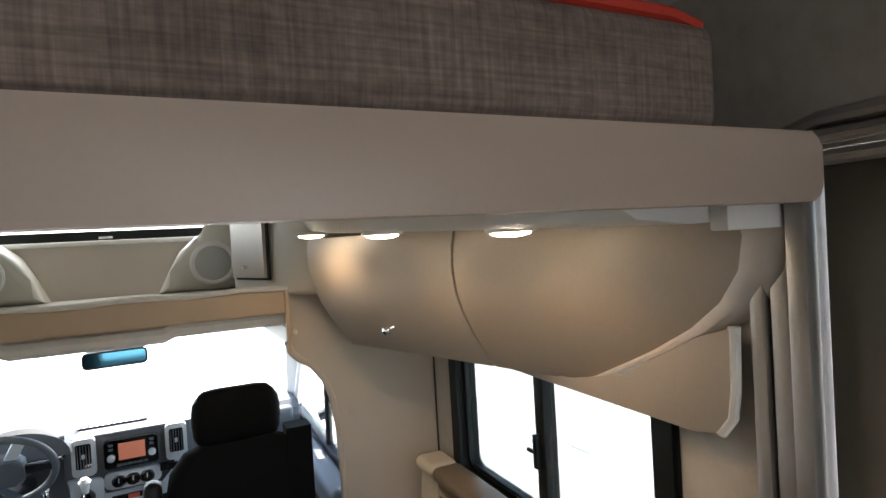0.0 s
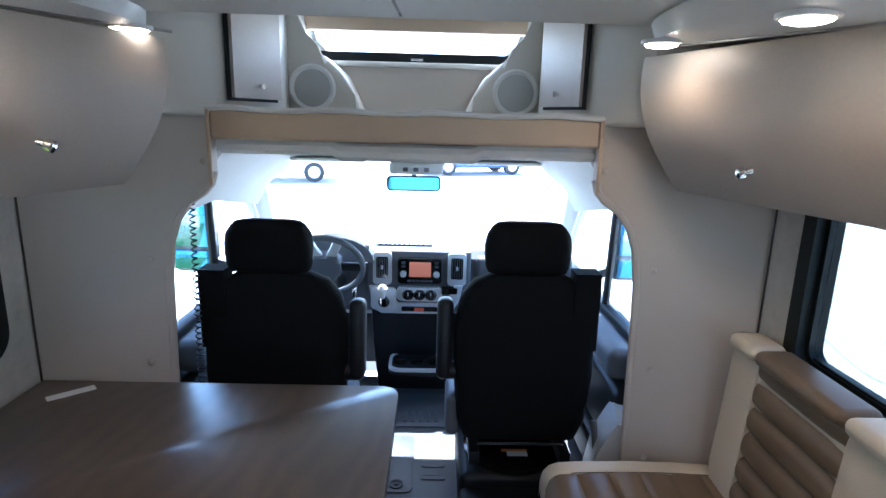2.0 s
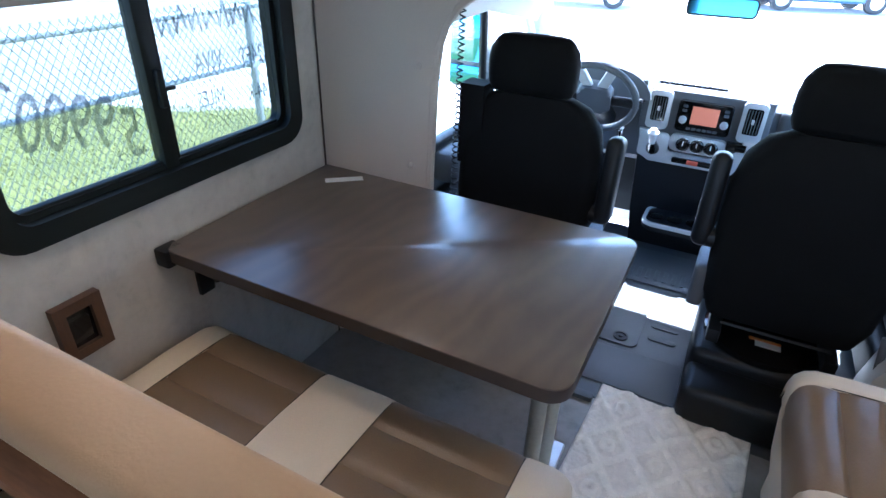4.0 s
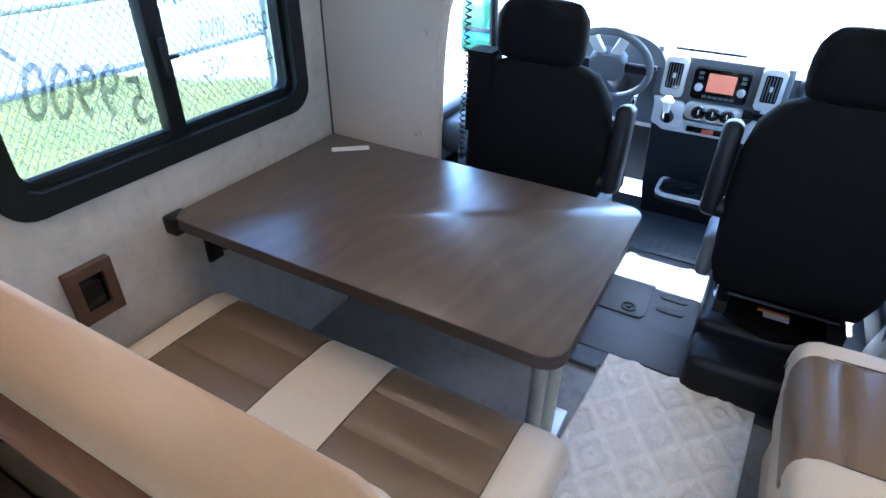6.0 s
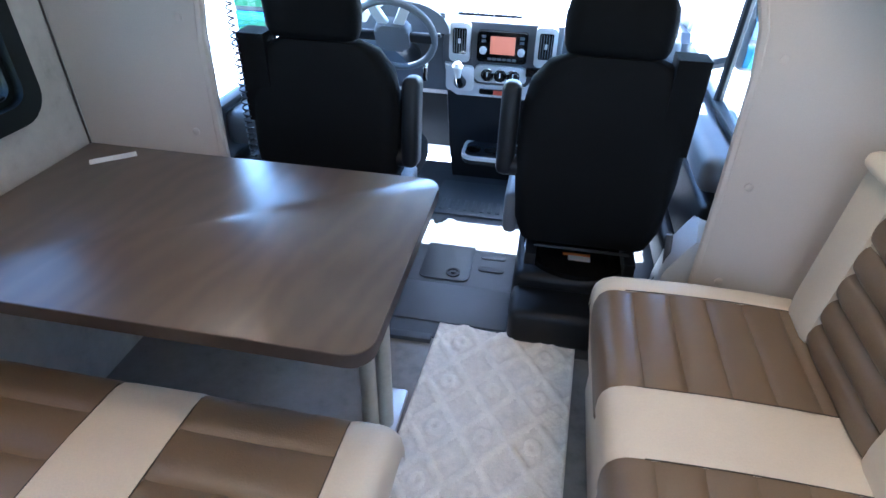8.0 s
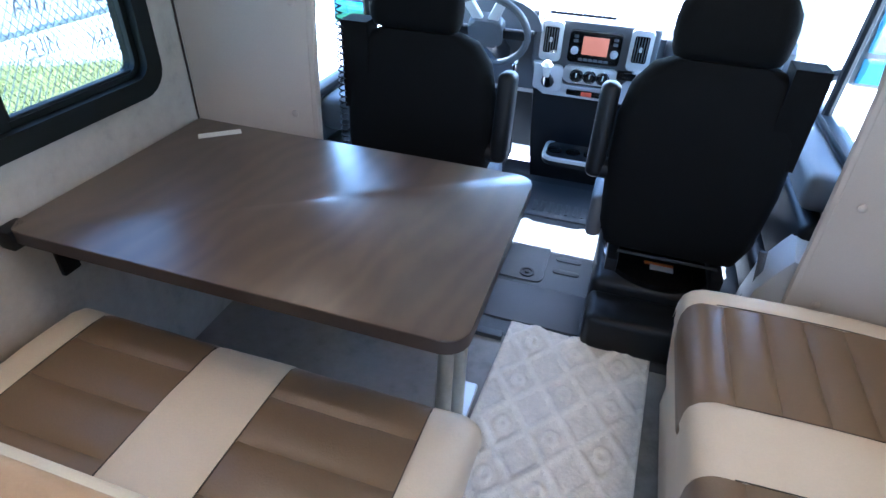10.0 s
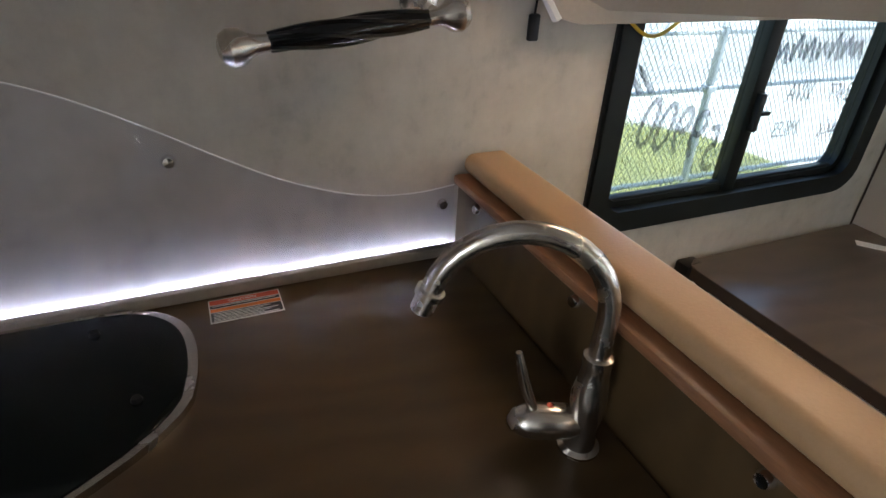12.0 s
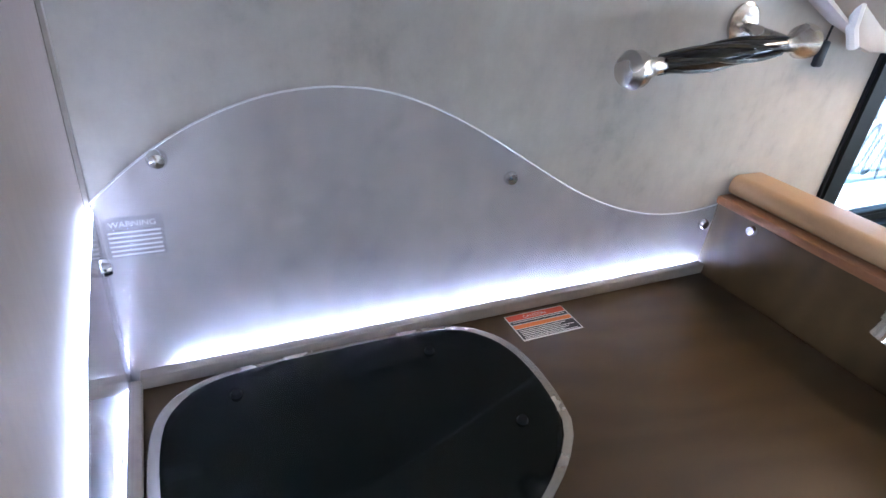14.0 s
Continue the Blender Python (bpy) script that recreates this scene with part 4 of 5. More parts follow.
solo("wall_over_cab", join(box(XL, CX - 0.56, 3.42, 3.46, 1.5, 2.06), box(CX + 0.56, XR, 3.42, 3.46, 1.5, 2.06), box(CX - 0.56, CX + 0.56, 3.42, 3.46, 1.98, 2.06), box(CX - 0.56, CX + 0.56, 3.42, 3.46, 1.5, 1.742), box(XL - T, XL, 2.4, 3.46, 1.5, 2.06), box(XR, XR + T, 2.4, 3.46, 1.5, 2.06)), M["pod"], "grey moulded front of the over-cab space", "wall", kind="structure", smooth=False)

# ---- raised bed ----
bed = thing("drop_down_bed", (CX, 1.65, 1.70), "raised drop-down bed with taupe rail and woven mattress", "bed")


def bz(y):
    return 1.705 + (y - 1.03) * 0.04


part("rail", prism(rrect(XL + 0.012, XR - 0.022, 1.688, 1.782, 0.02), "y", 1.03, 1.07, 0.006, 3), M["rail"], bed)
for s in (-1, 1):
    a, b = sorted((CX + s * 0.004, CX + s * 1.03))
    part("underside_panel", loft([[(a, y, bz(y)), (b, y, bz(y)), (b, y, bz(y) + 0.02), (a, y, bz(y) + 0.02)] for y in (1.07, 2.29)]), M["ceil"], bed, "white underside panel", smooth=False)
part("front_rail", box(XL + 0.03, XR - 0.03, 2.29, 2.32, 1.757, 1.86, 0.005), M["ceil"], bed)
part("slot_trim", loft([[(CX - w, y, bz(y) - 0.007), (CX + w, y, bz(y) - 0.007), (CX + w, y, bz(y) + 0.002), (CX - w, y, bz(y) + 0.002)] for y, w in ((1.09, 0.028), (1.72, 0.020), (1.80, 0.004))]), M["alu"], bed, "bright aluminium slot trim")
mt = part("mattress", pillow(XL + 0.12, 0.985, 1.075, 2.25, 1.784, 1.935, 0.03, 0.0), M["weave"], bed, "grey-brown woven mattress")
part("piping", tube([(XL + 0.13, 1.085, 1.936), (0.2, 1.083, 1.940), (0.90, 1.083, 1.936), (0.955, 1.088, 1.928), (0.978, 1.11, 1.922), (0.98, 1.16, 1.922), (0.98, 2.2, 1.926)], 0.009, 6), M["red"], mt, "red piping")

# ---- overhead cabinets with curved doors ----
PROF = [(0.0, 1.69), (-0.005, 1.645), (-0.002, 1.59), (0.010, 1.535), (0.030, 1.485), (0.058, 1.435), (0.088, 1.390), (0.112, 1.355), (0.130, 1.335)]
END_X = 1.118


def overhead(s, base, slope, yf):
    """Cabinet whose curved front slants back to the side wall; base: its depth line at y = 2.36."""
    e = thing("overhead_cabinet", (mx(0.95, s), 1.8, 1.33), "satin taupe overhead cabinet with curved doors", "cabinet", "overhead cabinets")

    def front(y, off):
        return base + slope * (2.36 - y) + off

    def end_y(off):
        return 2.36 - (END_X - base - off) / slope

    def gap(z):
        return 1.765 + 0.04 * (1.69 - z) / 0.355

    def skin(ya, yb, back, thick, mat, name, label=""):
        """A curved panel between two upright edges, each given by profile point."""
        bm = bmesh.new()
        nu = 10
        lay = []
        for o in (back, back + thick):
            lay.append([[bm.verts.new((mx(front(a + (b - a) * k / nu, off + o), s), a + (b - a) * k / nu, z)) for k in range(nu + 1)] for (off, z), a, b in zip(PROF, ya, yb)])
        n = len(PROF)
        for g in lay:
            for i in range(n - 1):
                for k in range(nu):
                    bm.faces.new((g[i][k], g[i][k + 1], g[i + 1][k + 1], g[i + 1][k]))
        f, r = lay
        for i in range(n - 1):
            bm.faces.new((f[i][0], f[i + 1][0], r[i + 1][0], r[i][0]))
            bm.faces.new((f[i][nu], f[i + 1][nu], r[i + 1][nu], r[i][nu]))
        for k in range(nu):
            bm.faces.new((f[0][k], f[0][k + 1], r[0][k + 1], r[0][k]))
            bm.faces.new((f[-1][k], f[-1][k + 1], r[-1][k + 1], r[-1][k]))
        return part(name, bm, mat, e, label)

    mid = [gap(z) for _, z in PROF]
    last = [end_y(off) for off, _ in PROF]
    d1 = skin([y + 0.004 for y in mid], [yf] * len(PROF), 0.0, 0.016, M["door"], "door")
    skin(last, [y - 0.004 for y in mid], 0.0, 0.016, M["door"], "door")
    # black strip behind the door gap, in place of the shade there
    skin([y - 0.03 for y in mid], [y + 0.03 for y in mid], 0.012, 0.01, M["frame"], "gap_shade_strip")
    for nm, (off, z), dz in (("bottom_board", PROF[-1], 0.014), ("top_board", PROF[0], -0.014)):
        yn = end_y(off) + 0.02
        part(nm, prism([(mx(front(yf - 0.004, off) + 0.018, s), yf - 0.004), (mx(END_X - 0.002, s), yn), (mx(1.138, s), yn), (mx(1.138, s), yf - 0.004)], "z", z + 0.001, z + dz), M["door"], e)
    part("end_board", prism([(mx(front(yf, o) + 0.018, s), z) for o, z in PROF] + [(mx(1.138, s), 1.336), (mx(1.138, s), 1.689)], "y", yf - 0.02, yf - 0.004), M["door"], e)
    # rounded cap between the last door and the wall
    n = len(PROF)
    rings = []
    for fy, dx in ((0.0, 0.0), (0.25, -0.006), (0.55, -0.006), (0.85, 0.004), (1.0, 0.020)):
        rings.append([(mx(END_X + dx, s), y - fy * (0.095 - 0.075 * (i / (n - 1)) ** 1.3), z) for i, ((o, z), y) in enumerate(zip(PROF, last))])
    part("end_cap", loft(rings, False), M["cap"], e, "rounded grey end cap")
    part("recess_box", box(*sorted((mx(1.00, s), mx(1.136, s))), 1.09, 1.12, 1.655, 1.70, 0.003), M["white"], e, "white recess beside the rail")
    part("side_panel", prism([(1.20, 1.325), (1.182, 1.35), (1.175, 1.39), (1.172, 1.50), (1.24, 1.475), (1.42, 1.375), (1.58, 1.338), (2.27, 1.332), (2.27, 1.318), (1.25, 1.312)], "x", *sorted((mx(1.100, s), mx(1.118, s))), 0.003), M["door"], e)
    part("edge_band", tube([(mx(1.109, s), 1.205, 1.322), (mx(1.109, s), 1.182, 1.352), (mx(1.109, s), 1.175, 1.40), (mx(1.109, s), 1.172, 1.50)], 0.010, 8), M["white"], e, "pale edge band")
    ky, kz = (2.10, 1.422) if s > 0 else (1.99, 1.452)
    kx = front(ky, 0.066 if s > 0 else 0.048)
    part("knob", tube([(mx(kx, s), ky, kz), (mx(kx - 0.012, s), ky, kz - 0.004), (mx(kx - 0.018, s), ky, kz - 0.006), (mx(kx - 0.03, s), ky, kz - 0.01), (mx(kx - 0.034, s), ky, kz - 0.011)], [0.009, 0.007, 0.014, 0.013, 0.004], 14), M["chrome"], d1)
    # lamp valance above the doors
    v = thing("lamp_valance", (mx(0.76, s), 1.7, 1.68), "pale curved valance with recessed lamps", "valance", "lamp valances")
    rings = []
    for i in range(15):
        f = i / 14
        y = 1.12 + (2.36 - 1.12) * f
        w = 0.165 * (0.03 + 0.97 * math.sin(math.pi * (0.004 + 0.992 * f)) ** 0.45)
        zz = 1.672 + (y - 1.27) * 0.034
        x0 = 0.77 + 0.07 * max(0.0, (1.5 - y) / 0.38) - w
        x1 = max(x0 + 0.02, front(y, 0.012))
        rings.append([(mx(x1, s), y, zz + 0.004), (mx(x0 + (x1 - x0) * 0.45, s), y, zz), (mx(x0 + (x1 - x0) * 0.15, s), y, zz + 0.010), (mx(x0, s), y, bz(y) - 0.004), (mx(x1, s), y, bz(y) - 0.003)])
    part("body", loft(rings), M["ceil"], v)
    part("edge_bead", tube([(mx(front(y, 0.004), s), y, 1.674 + (y - 1.27) * 0.034) for y in (1.2, 1.5, 1.9, 2.3)], 0.004, 6), M["alu"], v, "thin bright bead")
    for y, lx in ((2.20, 0.685), (1.74, 0.735), (1.41, 0.855)):
        zz = 1.672 + (y - 1.27) * 0.034
        l = thing("puck_lamp", (mx(lx, s), y, zz), "lit warm round recessed ceiling lamp", "lamp", "puck lamps")
        part("bezel", lathe([(0.046, 0.004), (0.046, -0.004), (0.038, -0.006), (0.036, 0.0)], (mx(lx, s), y, zz), "z", 24), M["white"], l)
        part("lens", lathe([(0.037, 0.0), (0.035, -0.008), (0.02, -0.012), (0, -0.013)], (mx(lx, s), y, zz - 0.001), "z", 24), M["lamp"], l)
        li = new("puck_light", bpy.data.lights.new("puck_light", "SPOT"))
        li.data.energy, li.data.color, li.data.shadow_soft_size, li.data.spot_size, li.data.spot_blend = 0.4, (1, 0.62, 0.34), 0.06, radians(150), 0.6
        li.location = (mx(lx, s), y, zz - 0.018)


overhead(1, 0.732, 0.325, 2.40)
overhead(-1, 0.615, 0.335, 2.27)

# ---- dinette ----
tb = thing("dinette_table", (-0.45, 2.05, 0), "dark slate-brown laminate dinette table on grey legs", "table")
x0, x1, y0, y1 = -0.985, 0.072, 1.712, 2.385
outline = [(x0, y1), (x0, 1.745), (-0.965, 1.715), (-0.93, y0)]
outline += [(x1 - 0.05 + 0.05 * math.sin(radians(a)), y0 + 0.05 - 0.05 * math.cos(radians(a))) for a in range(0, 91, 15)]
outline += [(x1 - 0.05 + 0.05 * math.cos(radians(a)), y1 - 0.05 + 0.05 * math.sin(radians(a))) for a in range(0, 91, 15)]
part("tabletop", prism(outline, "z", TABLE - 0.034, TABLE, 0.002), M["table"], tb)
grow = [(CXi + (u - CXi) * 1.003, 2.05 + (v - 2.05) * 1.004) for u, v in outline for CXi in (-0.45,)]
part("edge_band", ring(grow, outline, "z", TABLE - 0.033, TABLE - 0.002), M["tedge"], tb)
part("wall_cleat", box(-1.0, -0.955, 1.70, 1.76, 0.68, 0.73, 0.006), M["bplastic"], tb)
br = part("bracket", join(box(-1.0, -0.985, 1.80, 1.85, 0.53, 0.64, 0.004), box(-0.985, -0.88, 1.815, 1.835, 0.59, 0.61, 0.004), tube([(-0.93, 1.81, 0.60), (-0.93, 1.86, 0.60)], 0.012, 8)), M["bplastic"], tb)
for y, x in ((2.03, -0.05), (2.12, -0.035)):
    lg = part("leg", tube([(x, y, 0.02), (x, y, 0.70)], 0.022, 14), M["legs"], tb)
    part("leg_collar", lathe([(0.026, 0), (0.026, 0.05), (0.022, 0.055)], (x, y, 0.50), "z", 16), M["legs"], lg)
part("foot", box(-0.10, 0.0, 1.92, 2.26, 0.0, 0.022, 0.008), M["silver"], tb)
part("brace", tube([(-0.06, 2.07, 0.66), (-0.30, 2.07, 0.70)], 0.010, 8), M["bplastic"], tb)
solo("paper_slip", moved(prism([(-0.06, -0.016), (0.06, -0.016), (0.06, 0.016), (-0.06, 0.016)], "z", 0, 0.0012), pose(-0.853, 2.305, TABLE + 0.0005, 0, 0, 41)), M["paper"], "blank white slip of paper on the table", "paper")

bn = thing("dinette_bench", (-0.43, 1.5, 0), "brown and cream vinyl dinette bench", "bench")
part("base", box(-0.995, 0.06, 1.22, 1.74, 0, 0.36, 0.01), M["panel"], bn)
part("cushion_core", pillow(-0.95, 0.095, 1.22, 1.79, 0.345, SEAT - 0.055, 0.03), M["cream"], bn)
for a, b, c, n in ((-0.965, -0.855, "cream", 1), (-0.855, -0.535, "brown", 5), (-0.535, -0.335, "cream", 1), (-0.335, 0.0, "brown", 5), (0.0, 0.108, "cream", 1)):
    part("panel", upholstery((-0.965, 0.108, 1.20, 1.80), SEAT + 0.004, 0.055, a, b, "x", n), M[c], bn, c + " vinyl panel")
    part("front_panel", box(a + 0.002, b - 0.002, 1.775, 1.797, 0.37, SEAT - 0.052, 0.009, 3), M[c], bn)
    if b < 0.05:
        part("seam", tube([(b, y, SEAT + 0.0005 + 0.012 * (1 - ((y - 1.5) / 0.3) ** 2) - roll(1.80 - y, 0.055)) for y in [1.24 + 0.035 * k for k in range(16)]], 0.0016, 5), M["stitch"], bn)
# backrest pad on the galley partition
pt = thing("galley_partition", (-0.45, 1.08, 0), "dark brown partition with padded tan top and wood trim", "partition")
part("board", box(XL + 0.002, 0.06, 1.06, 1.085, 0, 1.030), M["counter"], pt)
part("wood_trim", box(XL + 0.004, 0.075, 1.046, 1.10, 1.028, 1.046, 0.006), M["wood"], pt, "reddish wood trim")
rings = []
for x in [XL + 0.006 + 0.055 * i for i in range(20)] + [0.065, 0.085, 0.098, 0.104]:
    e = max(0.0, (x - 0.045) / 0.06)
    sh = (1 - min(1, e) ** 2.5 * 0.75)
    rings.append([(x, 1.112 + (v - 1.112) * (0.55 + 0.45 * sh), 1.03 + (w - 1.03) * sh) for v, w in rrect(1.068, 1.160, 1.044, 1.083, 0.0185, 5)] )
part("backrest_pad", loft(rings), M["tan"], pt, "tan vinyl padded top")
part("lower_back", pillow(XL + 0.01, 0.09, 1.087, 1.20, 0.46, 1.02, 0.04), M["cream"], pt, "cream vinyl backrest")
part("pad_welt", tube([(XL + 0.01, 1.150, 1.071), (-0.3, 1.151, 1.071), (0.03, 1.150, 1.069), (0.075, 1.14, 1.05)], 0.004, 6), M["tan"], pt)


def screw(x, y, z, axis, d):
    return lathe([(0.011, 0.0), (0.011, d * 0.004), (0.008, d * 0.010), (0.0, d * 0.011)], (x, y, z), axis, 12)


for x in (-0.911, -0.61, -0.30):
    part("screw_cap", screw(x, 1.06, 1.010, "y", -1), M["chrome"], pt, "chrome screw cap")
ol = thing("wall_socket", (XL, 1.48, 0.57), "square black outlet in a brown wood frame", "outlet")
part("frame", ring([(1.425, 0.565), (1.535, 0.565), (1.535, 0.71), (1.425, 0.71)], [(1.45, 0.59), (1.51, 0.59), (1.51, 0.685), (1.45, 0.685)], "x", XL, XL + 0.022), material("dark_walnut", (0.09, 0.045, 0.024), 0.45, var=0.2, stretch=(2, 14, 2)), ol)
part("face", box(XL, XL + 0.012, 1.45, 1.51, 0.59, 0.685, 0.004), M["gloss"], ol)
solo("hook", join(box(XL, XL + 0.012, 1.172, 1.192, 1.28, 1.325, 0.004), tube([(XL + 0.006, 1.182, 1.325), (XL + 0.008, 1.185, 1.39)], 0.002, 5)), M["bplastic"], "small black toggle hanging on the wall", "toggle")
solo("loose_wire", tube([(XL + 0.02, 1.36 + 0.16 * i / 14, 1.33 - 0.045 * math.sin(math.pi * i / 14)) for i in range(15)], 0.0035, 6), M["yellow"], "loose yellow wire under the cabinet", "wire")

# ---- sofa ----
sf = thing("sofa", (0.83, 1.75, 0), "brown and cream vinyl side sofa", "sofa")
part("base", box(0.565, 1.12, 1.15, 2.395, 0, 0.34, 0.02, 3), M["cream"], sf)
part("seat_core", pillow(0.535, 1.05, 1.15, 2.41, 0.30, SEAT - 0.055, 0.03), M["cream"], sf)
part("front_drop", loft([[(x, y, z) for y in (1.15, 2.415)] for x, z in ((0.585, 0.02), (0.555, 0.15), (0.535, 0.30), (0.532, 0.40), (0.545, 0.445))], False), M["cream"], sf)
segs = ((2.425, 2.335, "cream", 1), (2.335, 1.985, "brown", 6), (1.985, 1.795, "cream", 1), (1.795, 1.45, "brown", 6), (1.45, 1.16, "cream", 1))
for b, a, c, n in segs:
    part("panel", upholstery((0.525, 1.09, 1.10, 2.425), SEAT + 0.006, 0.05, a, b, "y", n), M[c], sf, c + " vinyl panel")
    part("front_panel", box(0.527, 0.56, a + 0.002, b - 0.002, 0.33, SEAT - 0.046, 0.014, 3), M[c], sf)
    part("seam", tube([(x, a, SEAT + 0.003 + 0.012 * (1 - ((x - 0.8075) / 0.2825) ** 2) - roll(x - 0.525, 0.05)) for x in [0.60 + 0.03 * k for k in range(15)]], 0.0016, 5), M["stitch"], sf)
bk = part("back_core", pillow(1.05, 1.13, 1.15, 2.34, 0.42, 0.93, 0.04), M["cream"], sf)
turn = Matrix.Translation((1.04, 0, 0.47)) @ Matrix.Rotation(radians(-86), 4, "Y")
for b, a, c, n in ((2.345, 2.215, "cream", 1), (2.215, 1.875, "brown", 6), (1.875, 1.735, "cream", 1), (1.735, 1.40, "brown", 6), (1.40, 1.16, "cream", 1)):
    part("back_panel", moved(channels(0.0, 0.46, a, b, 0.03, n, "y", 0.018, 0.03), turn), M[c], bk, c + " vinyl panel")
    part("top_panel", box(1.02, 1.125, a + 0.001, b - 0.001, 0.90, 0.945, 0.022, 4), M[c], bk)

# ---- rug ----
rg = thing("rug", (0.26, 2.15, 0), "cream pile rug with a raised trellis pattern", "rug")
rm = Matrix.Translation((0.285, 2.595, 0)) @ Matrix.Rotation(radians(-3.2), 4, "Z")
RW, RL = 0.50, 0.86
nx, ny = 100, 172
vs, fs = [], []
for j in range(ny + 1):
    for i in range(nx + 1):
        u, v = i / nx * RW - RW / 2, -j / ny * RL
        p, q = (u + 0.8 * v) / 0.150, (u - 0.8 * v) / 0.150
        a, b = abs(p - round(p)), abs(q - round(q))
        line = max(0, 1 - min(a, b) / 0.17)
        fp, fq = p - math.floor(p) - 0.5, q - math.floor(q) - 0.5
        dot = max(0, 1 - abs(math.hypot(fp, fq) - 0.16) / 0.14) if (math.floor(p) + math.floor(q)) % 2 else 0
        h = 0.012 + 0.011 * min(1, line + dot) ** 0.7 + 0.004 * random.random()
        if i in (0, nx) or j in (0, ny):
            h = 0.009
        vs.append(rm @ Vector((u, v, h)) - ROOT[rg.name])
for j in range(ny):
    for i in range(nx):
        k = j * (nx + 1) + i
        fs.append((k, k + 1, k + nx + 2, k + nx + 1))
me = bpy.data.meshes.new("pile_sheet")
me.from_pydata(vs, [], fs)
me.materials.append(M["rug"])
me.materials.append(M["rugb"])
# low faces take the darker copy, painting shade between the raised lines
for f in me.polygons:
    f.material_index = 0 if sum(vs[v].z for v in f.vertices) / 4 > 0.0195 else 1
    f.use_smooth = True
pl = new("tufted_sheet", me)
pl.parent = rg

# ---- galley ----
EDGE = [(XL + 0.002, 0.036), (-0.37, 0.036), (-0.37, 0.22), (-0.34, 0.30), (-0.20, 0.43), (-0.16, 0.50), (-0.15, 0.60), (-0.15, 1.057), (XL + 0.002, 1.057)]
ct = thing("galley_counter", (-0.6, 0.55, 0), "dark brown laminate galley counter", "counter")
part("worktop", prism(EDGE, "z", COUNTER - 0.03, COUNTER, 0.003), M["counter"], ct)
part("cupboard", prism([(u - 0.03 if u > -0.9 else u, v) for u, v in EDGE], "z", 0, COUNTER - 0.03), M["panel"], ct)
up1 = part("upstand", box(XL + 0.006, XL + 0.024, 0.05, 1.056, COUNTER, COUNTER + 0.022, 0.004), M["upstand"], ct, "grey upstand strip")
part("side_upstand", box(XL + 0.02, -0.45, 0.036, 0.052, COUNTER, COUNTER + 0.018, 0.004), M["upstand"], ct, "grey upstand strip")
# cooktop with black glass lid
ck = thing("cooktop", (-0.76, 0.3, COUNTER), "black glass cooktop lid in a steel rim", "cooktop")
pts = [(-0.955, 0.12), (-0.968, 0.20), (-0.968, 0.45), (-0.955, 0.50), (-0.92, 0.54), (-0.87, 0.56), (-0.79, 0.562), (-0.70, 0.542), (-0.592, 0.383), (-0.556, 0.28), (-0.555, 0.20), (-0.575, 0.13), (-0.63, 0.085), (-0.72, 0.065), (-0.85, 0.060), (-0.92, 0.075)]


def rounded(pts, times=2):
    for _ in range(times):
        out = []
        for i, p in enumerate(pts):
            q = pts[(i + 1) % len(pts)]
            out += [(0.75 * p[0] + 0.25 * q[0], 0.75 * p[1] + 0.25 * q[1]), (0.25 * p[0] + 0.75 * q[0], 0.25 * p[1] + 0.75 * q[1])]
        pts = out
    return pts


def shrink(pts, k):
    cu, cv = sum(p[0] for p in pts) / len(pts), sum(p[1] for p in pts) / len(pts)
    return [(cu + (u - cu) * k, cv + (v - cv) * k) for u, v in pts]


po = shrink(rounded(pts), 1.025)
part("rim", ring(po, shrink(po, 0.95), "z", COUNTER, COUNTER + 0.012), M["steel"], ck)
lid = part("glass_lid", prism(shrink(po, 0.948), "z", COUNTER + 0.001, COUNTER + 0.014, 0.003), M["lid"], ck, "gloss black glass lid")
for x, y in ((-0.915, 0.16), (-0.915, 0.43), (-0.75, 0.49)):
    part("rubber_foot", lathe([(0.008, 0), (0.006, 0.006), (0, 0.006)], (x, y, COUNTER + 0.014), "z", 10), M["bplastic"], lid)
part("finger_ring", lathe([(0.018, 0), (0.018, 0.003), (0.012, 0.003), (0.012, 0.0)], (-0.578, 0.26, COUNTER + 0.014), "z", 18), M["frame"], lid)
part("label", moved(box(-0.019, 0.019, -0.034, 0.034, 0, 0.001), pose(-0.608, 0.318, COUNTER + 0.0145, 0, 0, -6)), M["paper"], lid, "blank white label")
# sinks
so = rounded([(-0.525, 0.28), (-0.525, 0.52), (-0.47, 0.63), (-0.36, 0.66), (-0.25, 0.62), (-0.23, 0.50), (-0.33, 0.37), (-0.44, 0.22)])
sk = thing("sink", (-0.36, 0.38, COUNTER), "shallow stainless sink bowl", "sink")
part("rim", ring(so, shrink(so, 0.95), "z", COUNTER, COUNTER + 0.005), M["steel"], sk)
part("bowl", prism(shrink(so, 0.95), "z", COUNTER + 0.0005, COUNTER + 0.003), M["steel"], sk)
s2 = thing("covered_sink", (-0.3, 0.86, COUNTER), "round sink under a black glass cover with steel rim", "sink")
part("rim", lathe([(0.175, 0.0), (0.175, 0.010), (0.168, 0.014), (0.160, 0.010), (0.160, 0.0)], (-0.25, 0.86, COUNTER), "z", 48), M["steel"], s2)
part("glass_cover", lathe([(0.160, 0.002), (0.158, 0.012), (0.0, 0.012)], (-0.25, 0.86, COUNTER), "z", 48), M["lid"], s2)
# caution sticker
st = thing("caution_sticker", (-0.935, 0.65, COUNTER), "printed red, orange and black caution sticker on the counter", "sticker")
sm = pose(-0.936, 0.648, COUNTER + 0.0006, 0, 0, 0)
